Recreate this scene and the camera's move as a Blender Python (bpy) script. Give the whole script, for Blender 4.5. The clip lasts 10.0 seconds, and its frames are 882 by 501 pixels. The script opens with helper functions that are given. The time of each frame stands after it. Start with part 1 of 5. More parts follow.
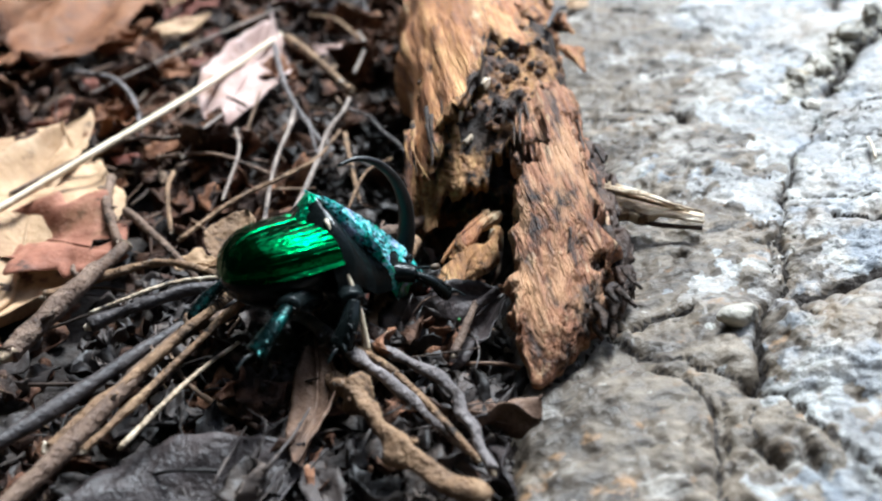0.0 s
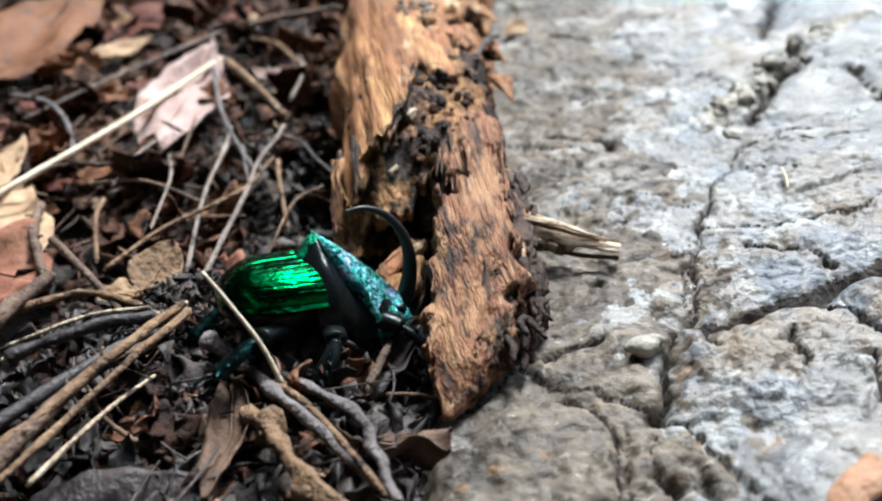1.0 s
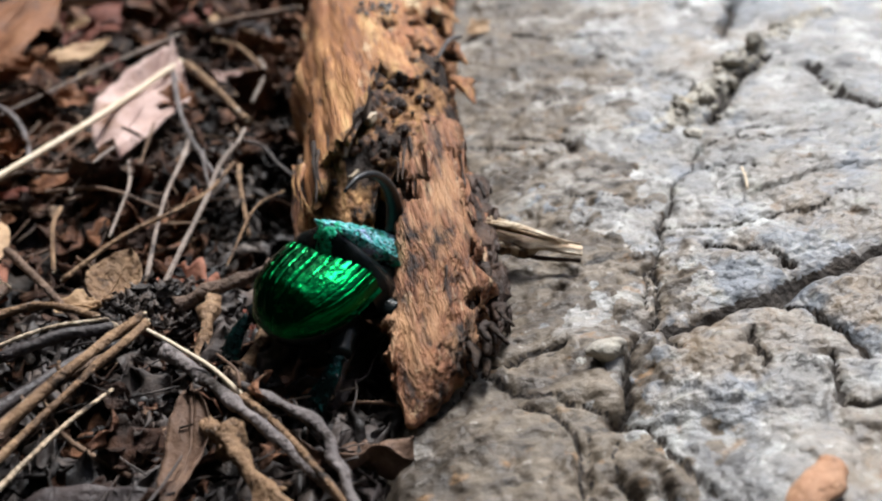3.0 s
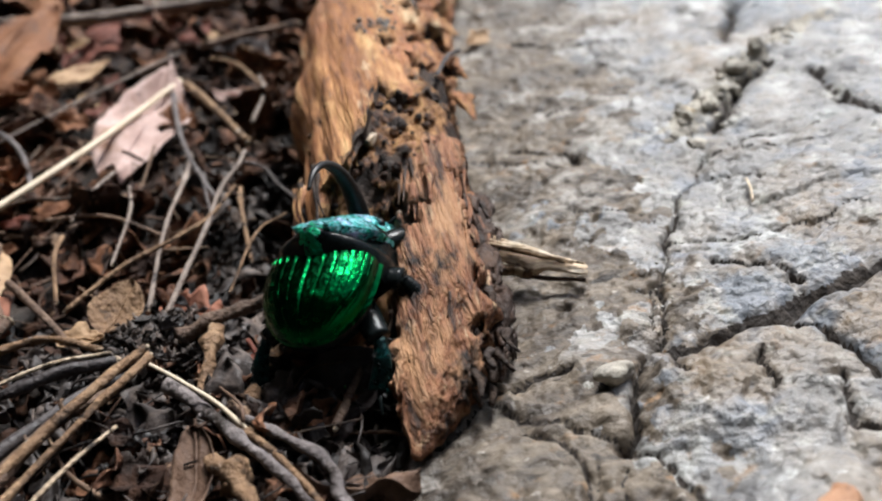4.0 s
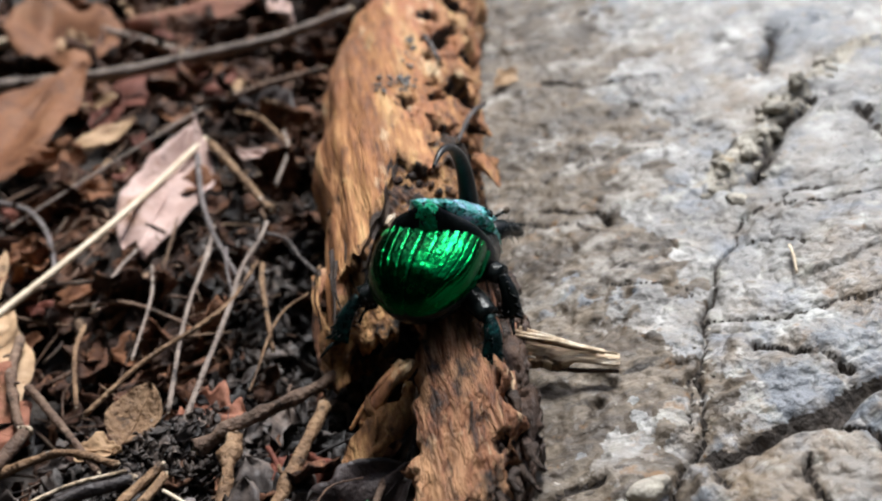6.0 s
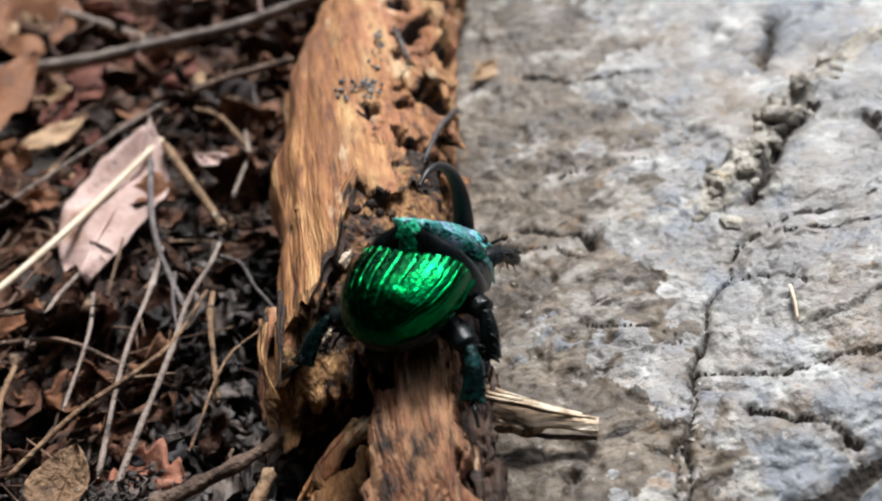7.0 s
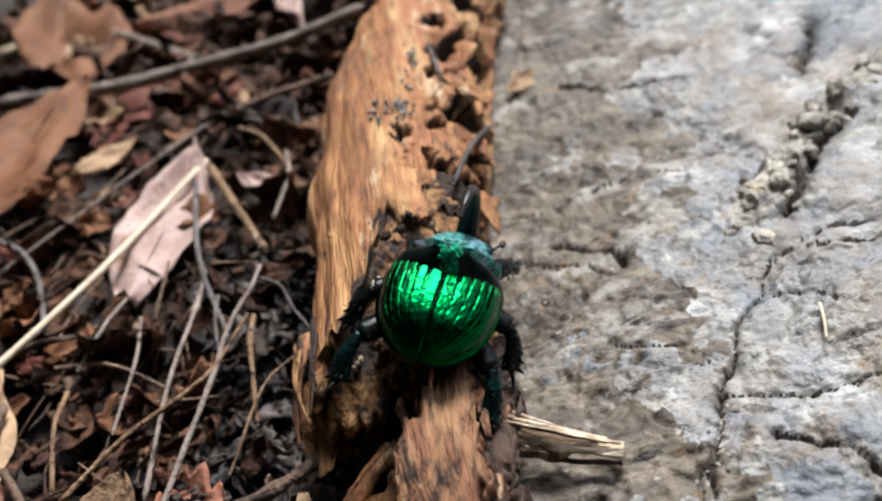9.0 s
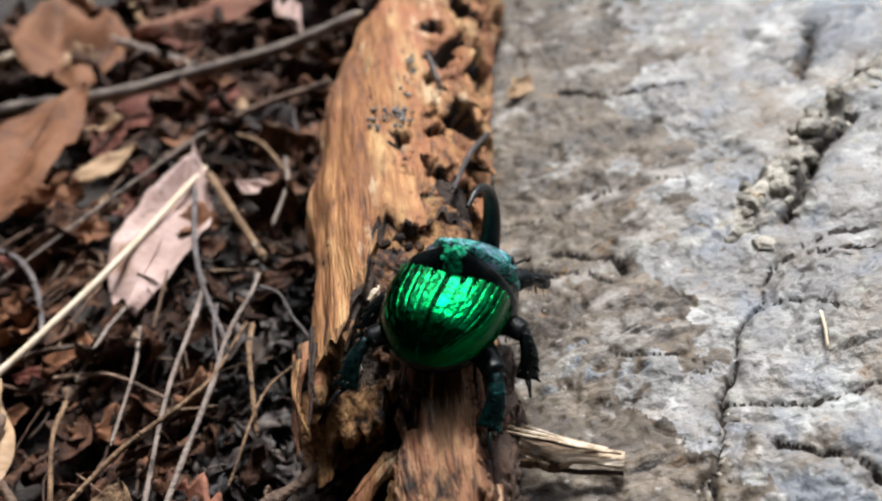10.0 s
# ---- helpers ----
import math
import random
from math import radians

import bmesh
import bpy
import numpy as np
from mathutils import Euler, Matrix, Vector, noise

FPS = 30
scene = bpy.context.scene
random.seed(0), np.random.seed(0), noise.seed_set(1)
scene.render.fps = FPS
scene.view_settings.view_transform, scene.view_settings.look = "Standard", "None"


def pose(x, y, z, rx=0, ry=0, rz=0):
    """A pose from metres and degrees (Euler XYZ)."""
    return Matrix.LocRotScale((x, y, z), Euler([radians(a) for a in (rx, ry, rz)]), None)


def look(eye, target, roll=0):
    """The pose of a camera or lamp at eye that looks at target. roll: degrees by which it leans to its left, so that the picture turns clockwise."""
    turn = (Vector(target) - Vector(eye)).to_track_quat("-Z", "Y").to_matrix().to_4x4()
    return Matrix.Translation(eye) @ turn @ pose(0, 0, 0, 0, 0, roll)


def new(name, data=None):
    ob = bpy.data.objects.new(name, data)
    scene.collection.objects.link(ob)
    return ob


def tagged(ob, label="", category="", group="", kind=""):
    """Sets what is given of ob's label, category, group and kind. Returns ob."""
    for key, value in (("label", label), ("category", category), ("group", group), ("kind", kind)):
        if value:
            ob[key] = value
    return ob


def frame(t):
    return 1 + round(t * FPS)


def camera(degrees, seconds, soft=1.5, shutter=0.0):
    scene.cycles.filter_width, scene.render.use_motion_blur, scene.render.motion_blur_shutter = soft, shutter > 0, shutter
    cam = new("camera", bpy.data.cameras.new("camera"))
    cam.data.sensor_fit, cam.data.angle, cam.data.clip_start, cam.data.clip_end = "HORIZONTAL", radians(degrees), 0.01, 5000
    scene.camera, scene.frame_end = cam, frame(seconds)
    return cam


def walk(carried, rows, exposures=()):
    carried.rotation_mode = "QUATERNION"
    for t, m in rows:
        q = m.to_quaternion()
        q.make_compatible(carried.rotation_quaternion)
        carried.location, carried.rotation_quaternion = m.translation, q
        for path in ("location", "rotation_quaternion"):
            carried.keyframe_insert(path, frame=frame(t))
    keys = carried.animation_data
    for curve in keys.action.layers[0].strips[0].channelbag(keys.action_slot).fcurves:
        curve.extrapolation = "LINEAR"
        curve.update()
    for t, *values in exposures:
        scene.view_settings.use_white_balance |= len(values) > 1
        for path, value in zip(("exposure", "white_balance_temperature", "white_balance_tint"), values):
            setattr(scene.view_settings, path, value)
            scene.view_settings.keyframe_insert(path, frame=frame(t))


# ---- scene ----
U = 0.01  # all plans below are in centimetres
cam = camera(51.0, 10.0, soft=2.2)
PATH = [
    (0, (0.323, 0.348, 4.869), (0.413, 2.061, 3.84), -4.2),
    (0.5, (0.575, 0.302, 4.996), (0.707, 2.017, 3.976), -3.7),
    (1, (0.769, 0.277, 5.075), (0.937, 1.995, 4.064), -3.0),
    (1.5, (0.885, 0.244, 5.074), (1.085, 1.957, 4.061), -2.2),
    (2, (0.894, 0.268, 5.093), (1.108, 1.976, 4.074), -2.1),
    (2.5, (0.862, 0.273, 5.119), (1.081, 1.978, 4.097), -2.4),
    (4, (0.966, 0.531, 5.283), (1.178, 2.238, 4.263), -4.7),
    (4.5, (1.049, 0.497, 5.488), (1.201, 2.2, 4.451), -6.5),
    (5, (1.214, 0.622, 5.712), (1.315, 2.338, 4.691), -8.1),
    (5.5, (1.354, 0.871, 5.817), (1.45, 2.597, 4.812), -8.8),
    (7, (2.023, 2.635, 5.991), (2.112, 4.302, 4.889), -9.5),
    (7.5, (2.382, 2.957, 5.996), (2.441, 4.612, 4.874), -10.7),
    (8, (2.389, 2.847, 5.981), (2.387, 4.493, 4.845), -12.0),
    (8.5, (2.419, 2.732, 6.183), (2.382, 4.392, 5.068), -12.9),
    (9, (2.419, 2.65, 6.316), (2.375, 4.321, 5.218), -13.4),
    (9.5, (2.442, 2.641, 6.35), (2.396, 4.317, 5.26), -13.6),
    (10, (2.441, 2.709, 6.338), (2.398, 4.384, 5.246), -13.6),
]
walk(cam, [(t, look(Vector(eye) * U, Vector(target) * U, roll)) for t, eye, target, roll in PATH],
     exposures=[(0, 1.18, 5550, 3), (1, 0.96, 5750, 4), (2.2, 0.65, 6150, 9), (10, 0.58, 6150, 9)])
cam.data.dof.use_dof = True
cam.data.dof.focus_distance = 8.6 * U
cam.data.dof.aperture_fstop = 32

# ---- light: bright hazy sky, broad soft sun from ahead and above ----
SUN_EL, SUN_AZ = 57, 28  # degrees up; degrees clockwise from straight ahead (+y)
world = bpy.data.worlds.new("world")
scene.world = world
world.use_nodes = True
wn = world.node_tree
sky = wn.nodes.new("ShaderNodeTexSky")
sky.sky_type, sky.sun_disc = "NISHITA", False
sky.sun_elevation, sky.sun_rotation = radians(SUN_EL), radians(SUN_AZ)
sky.air_density, sky.dust_density, sky.ozone_density = 1.0, 4.0, 1.0
back = wn.nodes["Background"]
back.inputs["Strength"].default_value = 0.135
wn.links.new(sky.outputs[0], back.inputs[0])
sun = new("sun", bpy.data.lights.new("sun", "SUN"))
sun.data.energy, sun.data.angle, sun.data.color = 3.7, radians(16), (1.0, 0.98, 0.95)
s_dir = Vector((math.sin(radians(SUN_AZ)) * math.cos(radians(SUN_EL)), math.cos(radians(SUN_AZ)) * math.cos(radians(SUN_EL)), math.sin(radians(SUN_EL))))
sun.matrix_world = look(s_dir * 2, (0, 0, 0))


# ---- materials ----
def mat(name, cols, big=1.0, fine=8.0, rough=(0.5, 0.8), bump=0.02, stretch=(1, 1, 1), metal=0.0, spread=0.0, island=False,
        mix=0.35, contrast=(0.3, 0.7), coat=0.0, spec=0.3, bumpscale=None, detail=6.0, dirt=(), cracks=None):
    m = bpy.data.materials.new(name)
    m.use_nodes = True
    nt = m.node_tree
    N, L = nt.nodes, nt.links
    bs = N["Principled BSDF"]
    tc, mp = N.new("ShaderNodeTexCoord"), N.new("ShaderNodeMapping")
    L.new(tc.outputs["Object"], mp.inputs[0])
    mp.inputs["Scale"].default_value = [s / U for s in stretch]

    def noi(scale, det=detail, ro=0.55, dist=0.0):
        n = N.new("ShaderNodeTexNoise")
        n.inputs["Scale"].default_value, n.inputs["Detail"].default_value = scale, det
        n.inputs["Roughness"].default_value, n.inputs["Distortion"].default_value = ro, dist
        L.new(mp.outputs[0], n.inputs["Vector"])
        return n

    n1, n2, n3 = noi(big, dist=0.4), noi(fine), noi(bumpscale or fine * 1.7, 4.0)
    ramp = N.new("ShaderNodeValToRGB")
    lo, hi = contrast
    els = ramp.color_ramp.elements
    for i, c in enumerate(cols):
        p = lo + (hi - lo) * i / max(1, len(cols) - 1)
        e = els[i] if i < 2 else els.new(p)
        e.position, e.color = p, (*c, 1)
    add = N.new("ShaderNodeMix")
    add.data_type = "FLOAT"
    add.inputs[0].default_value = mix
    L.new(n1.outputs[0], add.inputs[2])
    L.new(n2.outputs[0], add.inputs[3])
    L.new(add.outputs[0], ramp.inputs[0])
    colour = ramp.outputs[0]
    if spread:
        hs = N.new("ShaderNodeHueSaturation")
        src = N.new("ShaderNodeNewGeometry").outputs["Random Per Island"] if island else N.new("ShaderNodeObjectInfo").outputs["Random"]
        mr = N.new("ShaderNodeMapRange")
        mr.inputs[3].default_value, mr.inputs[4].default_value = 1 - spread, 1 + spread
        L.new(src, mr.inputs[0])
        L.new(mr.outputs[0], hs.inputs["Value"])
        L.new(colour, hs.inputs["Color"])
        colour = hs.outputs[0]
    heights = [(n3.outputs[0], 1.0)]
    for sc, lo_, hi_, col, st in dirt:  # patches of another colour, where a noise passes from lo_ to hi_
        mp2, nn, mr2, mx = N.new("ShaderNodeMapping"), N.new("ShaderNodeTexNoise"), N.new("ShaderNodeMapRange"), N.new("ShaderNodeMix")
        L.new(tc.outputs["Object"], mp2.inputs[0])
        mp2.inputs["Scale"].default_value = [q / U for q in st]
        mp2.inputs["Location"].default_value = (sc * 3.1, sc * 1.7, sc * 5.3)
        nn.inputs["Scale"].default_value, nn.inputs["Detail"].default_value, nn.inputs["Roughness"].default_value = sc, 7.0, 0.65
        L.new(mp2.outputs[0], nn.inputs["Vector"])
        mr2.inputs[1].default_value, mr2.inputs[2].default_value = lo_, hi_
        L.new(nn.outputs[0], mr2.inputs[0])
        mx.data_type = "RGBA"
        L.new(mr2.outputs[0], mx.inputs[0])
        L.new(colour, mx.inputs[6])
        mx.inputs[7].default_value = (*col, 1)
        colour = mx.outputs[2]
    if cracks:  # fine cracks with dirt in them: scale, width, colour, warp
        sc, wd, col, warp = cracks
        nn, ab, mr2, mx = N.new("ShaderNodeTexNoise"), N.new("ShaderNodeMath"), N.new("ShaderNodeMapRange"), N.new("ShaderNodeMix")
        nn.inputs["Scale"].default_value, nn.inputs["Detail"].default_value, nn.inputs["Roughness"].default_value = sc, 5.0, warp
        L.new(mp.outputs[0], nn.inputs["Vector"])
        ab.operation = "SUBTRACT"
        ab.inputs[1].default_value = 0.5
        L.new(nn.outputs[0], ab.inputs[0])
        ab2 = N.new("ShaderNodeMath")
        ab2.operation = "ABSOLUTE"
        L.new(ab.outputs[0], ab2.inputs[0])
        mr2.inputs[1].default_value, mr2.inputs[2].default_value = 0.0, wd
        mr2.inputs[3].default_value, mr2.inputs[4].default_value = 1.0, 0.0
        L.new(ab2.outputs[0], mr2.inputs[0])
        gate, mul = N.new("ShaderNodeMapRange"), N.new("ShaderNodeMath")
        gate.inputs[1].default_value, gate.inputs[2].default_value = 0.42, 0.6
        L.new(n1.outputs[0], gate.inputs[0])
        mul.operation = "MULTIPLY"
        L.new(gate.outputs[0], mul.inputs[0])
        L.new(mr2.outputs[0], mul.inputs[1])
        mx.data_type = "RGBA"
        L.new(mul.outputs[0], mx.inputs[0])
        L.new(colour, mx.inputs[6])
        mx.inputs[7].default_value = (*col, 1)
        colour = mx.outputs[2]
        heights.append((mul.outputs[0], -1.2))
    L.new(colour, bs.inputs["Base Color"])
    rr = N.new("ShaderNodeMapRange")
    rr.inputs[1].default_value, rr.inputs[2].default_value = 0.3, 0.7
    rr.inputs[3].default_value, rr.inputs[4].default_value = rough
    L.new(n2.outputs[0], rr.inputs[0])
    L.new(rr.outputs[0], bs.inputs["Roughness"])
    bs.inputs["Metallic"].default_value = metal
    bs.inputs["Coat Weight"].default_value = coat
    bs.inputs["Coat Roughness"].default_value = 0.15
    bs.inputs["Specular IOR Level"].default_value = spec
    if bump:
        bm_ = N.new("ShaderNodeBump")
        bm_.inputs["Strength"].default_value, bm_.inputs["Distance"].default_value = 1.0, bump * U
        total = None
        for sock, k in heights:
            mm = N.new("ShaderNodeMath")
            mm.operation = "MULTIPLY_ADD"
            mm.inputs[1].default_value = k
            L.new(sock, mm.inputs[0])
            mm.inputs[2].default_value = 0.0
            if total:
                L.new(total, mm.inputs[2])
            total = mm.outputs[0]
        L.new(total, bm_.inputs["Height"])
        L.new(bm_.outputs[0], bs.inputs["Normal"])
    return m


M = {
    "stone": mat("stone", [(0.075, 0.071, 0.067), (0.14, 0.135, 0.127), (0.2, 0.193, 0.183), (0.28, 0.27, 0.252), (0.44, 0.43, 0.41)], 1.3, 6, (0.32, 0.6), 0.045, (1, 1.1, 1), mix=0.4, contrast=(0.33, 0.67), bumpscale=12, spec=0.5,
                 dirt=[(0.5, 0.48, 0.66, (0.17, 0.13, 0.088), (1.3, 1, 1)), (0.6, 0.53, 0.66, (0.09, 0.09, 0.093), (1, 1.3, 1)), (0.8, 0.55, 0.68, (0.42, 0.415, 0.4), (1, 1.2, 1)), (0.45, 0.56, 0.62, (0.125, 0.138, 0.155), (1.2, 1, 1)), (0.62, 0.57, 0.68, (0.45, 0.46, 0.44), (1, 0.8, 1)), (1.2, 0.52, 0.66, (0.165, 0.178, 0.2), (1, 0.9, 1)), (2.0, 0.56, 0.68, (0.33, 0.325, 0.285), (1, 1.2, 1)), (3.4, 0.6, 0.7, (0.46, 0.45, 0.42), (1.1, 1.2, 1)), (4.4, 0.61, 0.7, (0.055, 0.05, 0.045), (0.9, 1.4, 1)), (2.6, 0.6, 0.7, (0.2, 0.135, 0.08), (1, 1.3, 1)), (11.0, 0.64, 0.74, (0.05, 0.045, 0.04), (1, 1.2, 1))]),
    # browner stone for beside the log; its darker tones also stand in for shade
    "brown_shaded": mat("brown_shaded_stone", [(0.035, 0.028, 0.021), (0.078, 0.062, 0.047), (0.135, 0.11, 0.082), (0.22, 0.182, 0.14)], 1.1, 5, (0.4, 0.7), 0.045, (1, 1.2, 1), mix=0.45, contrast=(0.37, 0.63), bumpscale=9,
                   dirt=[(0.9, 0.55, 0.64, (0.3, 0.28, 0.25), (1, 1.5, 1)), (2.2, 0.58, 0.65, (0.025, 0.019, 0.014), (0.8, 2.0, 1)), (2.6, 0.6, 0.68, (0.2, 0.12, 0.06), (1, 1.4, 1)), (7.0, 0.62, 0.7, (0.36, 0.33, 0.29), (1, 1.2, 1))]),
    "tanrock": mat("tan_rock", [(0.1, 0.09, 0.075), (0.24, 0.22, 0.185), (0.38, 0.35, 0.29), (0.52, 0.49, 0.43)], 2.2, 7, (0.5, 0.8), 0.05, mix=0.45, contrast=(0.34, 0.66), spread=0.25, island=True, dirt=[(2.4, 0.57, 0.66, (0.07, 0.06, 0.05), (1, 1, 1)), (4.0, 0.6, 0.7, (0.3, 0.22, 0.12), (1, 1, 1))]),
    # grit in the cracks, dark enough to paint in their shade as well
    "grit_shade": mat("crack_grit_and_shade", [(0.015, 0.012, 0.01), (0.035, 0.028, 0.023), (0.075, 0.06, 0.048)], 3, 10, (0.6, 0.9), 0.05),
    "soil": mat("soil", [(0.014, 0.011, 0.0095), (0.03, 0.023, 0.019), (0.062, 0.048, 0.039)], 1.5, 9, (0.55, 0.9), 0.08, bumpscale=8),
    "wood": mat("wood", [(0.07, 0.025, 0.01), (0.25, 0.1, 0.036), (0.41, 0.2, 0.075), (0.62, 0.4, 0.18)], 1.0, 7, (0.5, 0.8), 0.06, (2.8, 0.22, 2.8), mix=0.5, contrast=(0.33, 0.66), bumpscale=9,
                dirt=[(0.7, 0.5, 0.64, (0.4, 0.16, 0.075), (1.3, 0.5, 1.3)), (1.1, 0.54, 0.68, (0.58, 0.39, 0.18), (1.6, 0.25, 1.6)), (5.0, 0.56, 0.66, (0.07, 0.03, 0.016), (2.4, 0.2, 2.4)), (0.5, 0.53, 0.68, (0.19, 0.09, 0.045), (1.6, 0.6, 1.6)), (1.6, 0.6, 0.7, (0.62, 0.48, 0.3), (1.5, 0.3, 1.5)), (9.0, 0.63, 0.7, (0.08, 0.034, 0.018), (1, 0.5, 1)), (4.0, 0.65, 0.7, (0.02, 0.012, 0.008), (1, 0.7, 1))]),
    "strip": mat("strip_wood", [(0.06, 0.024, 0.013), (0.19, 0.075, 0.034), (0.3, 0.14, 0.07), (0.46, 0.28, 0.16)], 1.6, 4.5, (0.5, 0.85), 0.08, (3.4, 0.12, 3.4), mix=0.6, contrast=(0.34, 0.64), bumpscale=7,
                 dirt=[(2.8, 0.5, 0.62, (0.035, 0.016, 0.009), (3.6, 0.12, 3.6)), (5.0, 0.58, 0.66, (0.46, 0.31, 0.18), (2.6, 0.16, 2.6)), (1.5, 0.56, 0.64, (0.012, 0.008, 0.006), (1, 0.8, 1)), (1.0, 0.6, 0.7, (0.42, 0.17, 0.08), (1, 0.6, 1)), (0.9, 0.54, 0.66, (0.4, 0.22, 0.11), (2.2, 0.5, 2.2))]),
    "core": mat("rotten_core", [(0.015, 0.008, 0.005), (0.07, 0.03, 0.014), (0.2, 0.1, 0.04), (0.42, 0.26, 0.11)], 2.2, 7, (0.6, 0.9), 0.09, mix=0.5, contrast=(0.4, 0.62), bumpscale=8,
                dirt=[(1.6, 0.5, 0.58, (0.012, 0.008, 0.006), (1, 1, 1))]),
    # black rot; also paints the shade in the log's holes and hollows
    "rot": mat("black_rot_and_shade", [(0.012, 0.008, 0.0065), (0.028, 0.018, 0.013), (0.065, 0.04, 0.025)], 2, 8, (0.6, 0.9), 0.06),
    "ochre": mat("ochre_wood", [(0.07, 0.03, 0.012), (0.25, 0.12, 0.045), (0.47, 0.28, 0.12)], 2, 6, (0.6, 0.9), 0.09, (2, 0.5, 2), mix=0.5, contrast=(0.36, 0.62), dirt=[(1.8, 0.54, 0.62, (0.012, 0.008, 0.006), (1, 0.7, 1))]),
    # colour of the unseen bank that is added to block light
    "light_screen": mat("woodland", [(0.025, 0.032, 0.016), (0.05, 0.065, 0.03), (0.09, 0.11, 0.05)], 0.02, 0.2, (0.7, 0.9), 0.0),
    "darkwood": mat("dark_wood", [(0.014, 0.009, 0.007), (0.04, 0.022, 0.014), (0.11, 0.06, 0.034)], 2, 7, (0.4, 0.8), 0.05, (1.5, 0.6, 1.5)),
    "bark": mat("light_bark", [(0.06, 0.035, 0.02), (0.2, 0.12, 0.065), (0.36, 0.24, 0.14)], 2.5, 8, (0.55, 0.85), 0.07, dirt=[(2.5, 0.55, 0.65, (0.015, 0.01, 0.008), (1, 1, 1)), (4.0, 0.64, 0.7, (0.55, 0.52, 0.48), (1, 1, 1))]),
    "pale": mat("pale_twig", [(0.3, 0.2, 0.12), (0.5, 0.4, 0.28), (0.66, 0.58, 0.46)], 2, 8, (0.45, 0.75), 0.06, (1.5, 1, 1.5), spread=0.1, dirt=[(3.0, 0.55, 0.66, (0.02, 0.014, 0.01), (1, 1, 1)), (5.0, 0.64, 0.72, (0.4, 0.36, 0.3), (1, 1, 1))]),
    "stub": mat("stub_wood", [(0.16, 0.1, 0.06), (0.42, 0.31, 0.2), (0.62, 0.51, 0.37), (0.72, 0.64, 0.52)], 2, 4, (0.5, 0.8), 0.06, (0.5, 2.4, 2.4), mix=0.5, contrast=(0.36, 0.64), dirt=[(2.6, 0.57, 0.64, (0.03, 0.018, 0.012), (0.5, 2.2, 2.2))]),
    "straw": mat("straw", [(0.42, 0.32, 0.2), (0.6, 0.5, 0.36), (0.72, 0.64, 0.52)], 1.2, 8, (0.35, 0.6), 0.012, spread=0.08),
    "twig": mat("brown_twig", [(0.045, 0.027, 0.019), (0.13, 0.082, 0.056), (0.25, 0.175, 0.125)], 2.5, 9, (0.5, 0.85), 0.06, spread=0.35, dirt=[(3.0, 0.55, 0.66, (0.02, 0.014, 0.01), (1, 1, 1)), (5.0, 0.64, 0.72, (0.4, 0.36, 0.3), (1, 1, 1))]),
    "grey": mat("grey_twig", [(0.05, 0.042, 0.042), (0.14, 0.12, 0.115), (0.26, 0.23, 0.22)], 2.5, 9, (0.45, 0.8), 0.06, spread=0.25, dirt=[(3.0, 0.55, 0.66, (0.02, 0.014, 0.01), (1, 1, 1)), (5.0, 0.64, 0.72, (0.4, 0.36, 0.3), (1, 1, 1))]),
    "ash": mat("ash_twig", [(0.11, 0.085, 0.07), (0.22, 0.175, 0.145), (0.36, 0.3, 0.255)], 2.5, 9, (0.5, 0.8), 0.05, spread=0.15, dirt=[(3.0, 0.58, 0.66, (0.05, 0.04, 0.035), (1, 1, 1))]),
    "dark": mat("dark_twig", [(0.013, 0.011, 0.011), (0.042, 0.035, 0.034), (0.11, 0.095, 0.09)], 3, 9, (0.3, 0.7), 0.03, spread=0.25),
    "leaf": mat("brown_leaf", [(0.07, 0.027, 0.012), (0.17, 0.072, 0.032), (0.27, 0.13, 0.065)], 1.5, 6, (0.6, 0.85), 0.03, spec=0.25, spread=0.3, dirt=[(2.2, 0.6, 0.68, (0.06, 0.035, 0.025), (1, 1, 1)), (0.9, 0.55, 0.7, (0.2, 0.1, 0.05), (1, 1, 1))]),
    "pink": mat("pale_leaf", [(0.26, 0.165, 0.14), (0.4, 0.285, 0.25), (0.5, 0.39, 0.355)], 1.6, 7, (0.6, 0.85), 0.025, spec=0.25, spread=0.1, dirt=[(2.2, 0.6, 0.68, (0.06, 0.035, 0.025), (1, 1, 1)), (0.9, 0.55, 0.7, (0.2, 0.1, 0.05), (1, 1, 1))]),
    "tan": mat("tan_leaf", [(0.22, 0.135, 0.075), (0.37, 0.245, 0.14), (0.5, 0.36, 0.235)], 1.6, 7, (0.6, 0.85), 0.025, spec=0.25, spread=0.12, dirt=[(2.2, 0.6, 0.68, (0.06, 0.035, 0.025), (1, 1, 1)), (0.9, 0.55, 0.7, (0.2, 0.1, 0.05), (1, 1, 1))]),
    "red": mat("red_leaf", [(0.12, 0.045, 0.027), (0.24, 0.1, 0.062), (0.34, 0.18, 0.12)], 1.4, 7, (0.6, 0.85), 0.025, spec=0.25, spread=0.1, dirt=[(2.2, 0.6, 0.68, (0.06, 0.035, 0.025), (1, 1, 1)), (0.9, 0.55, 0.7, (0.2, 0.1, 0.05), (1, 1, 1))]),
    "redbrown": mat("redbrown_leaf", [(0.05, 0.015, 0.01), (0.13, 0.04, 0.025), (0.22, 0.09, 0.06)], 1.4, 7, (0.6, 0.85), 0.03, spec=0.25, spread=0.1),
    "umber": mat("umber_leaf", [(0.04, 0.022, 0.014), (0.1, 0.058, 0.037), (0.18, 0.11, 0.07)], 1.4, 7, (0.5, 0.8), 0.03, spread=0.1),
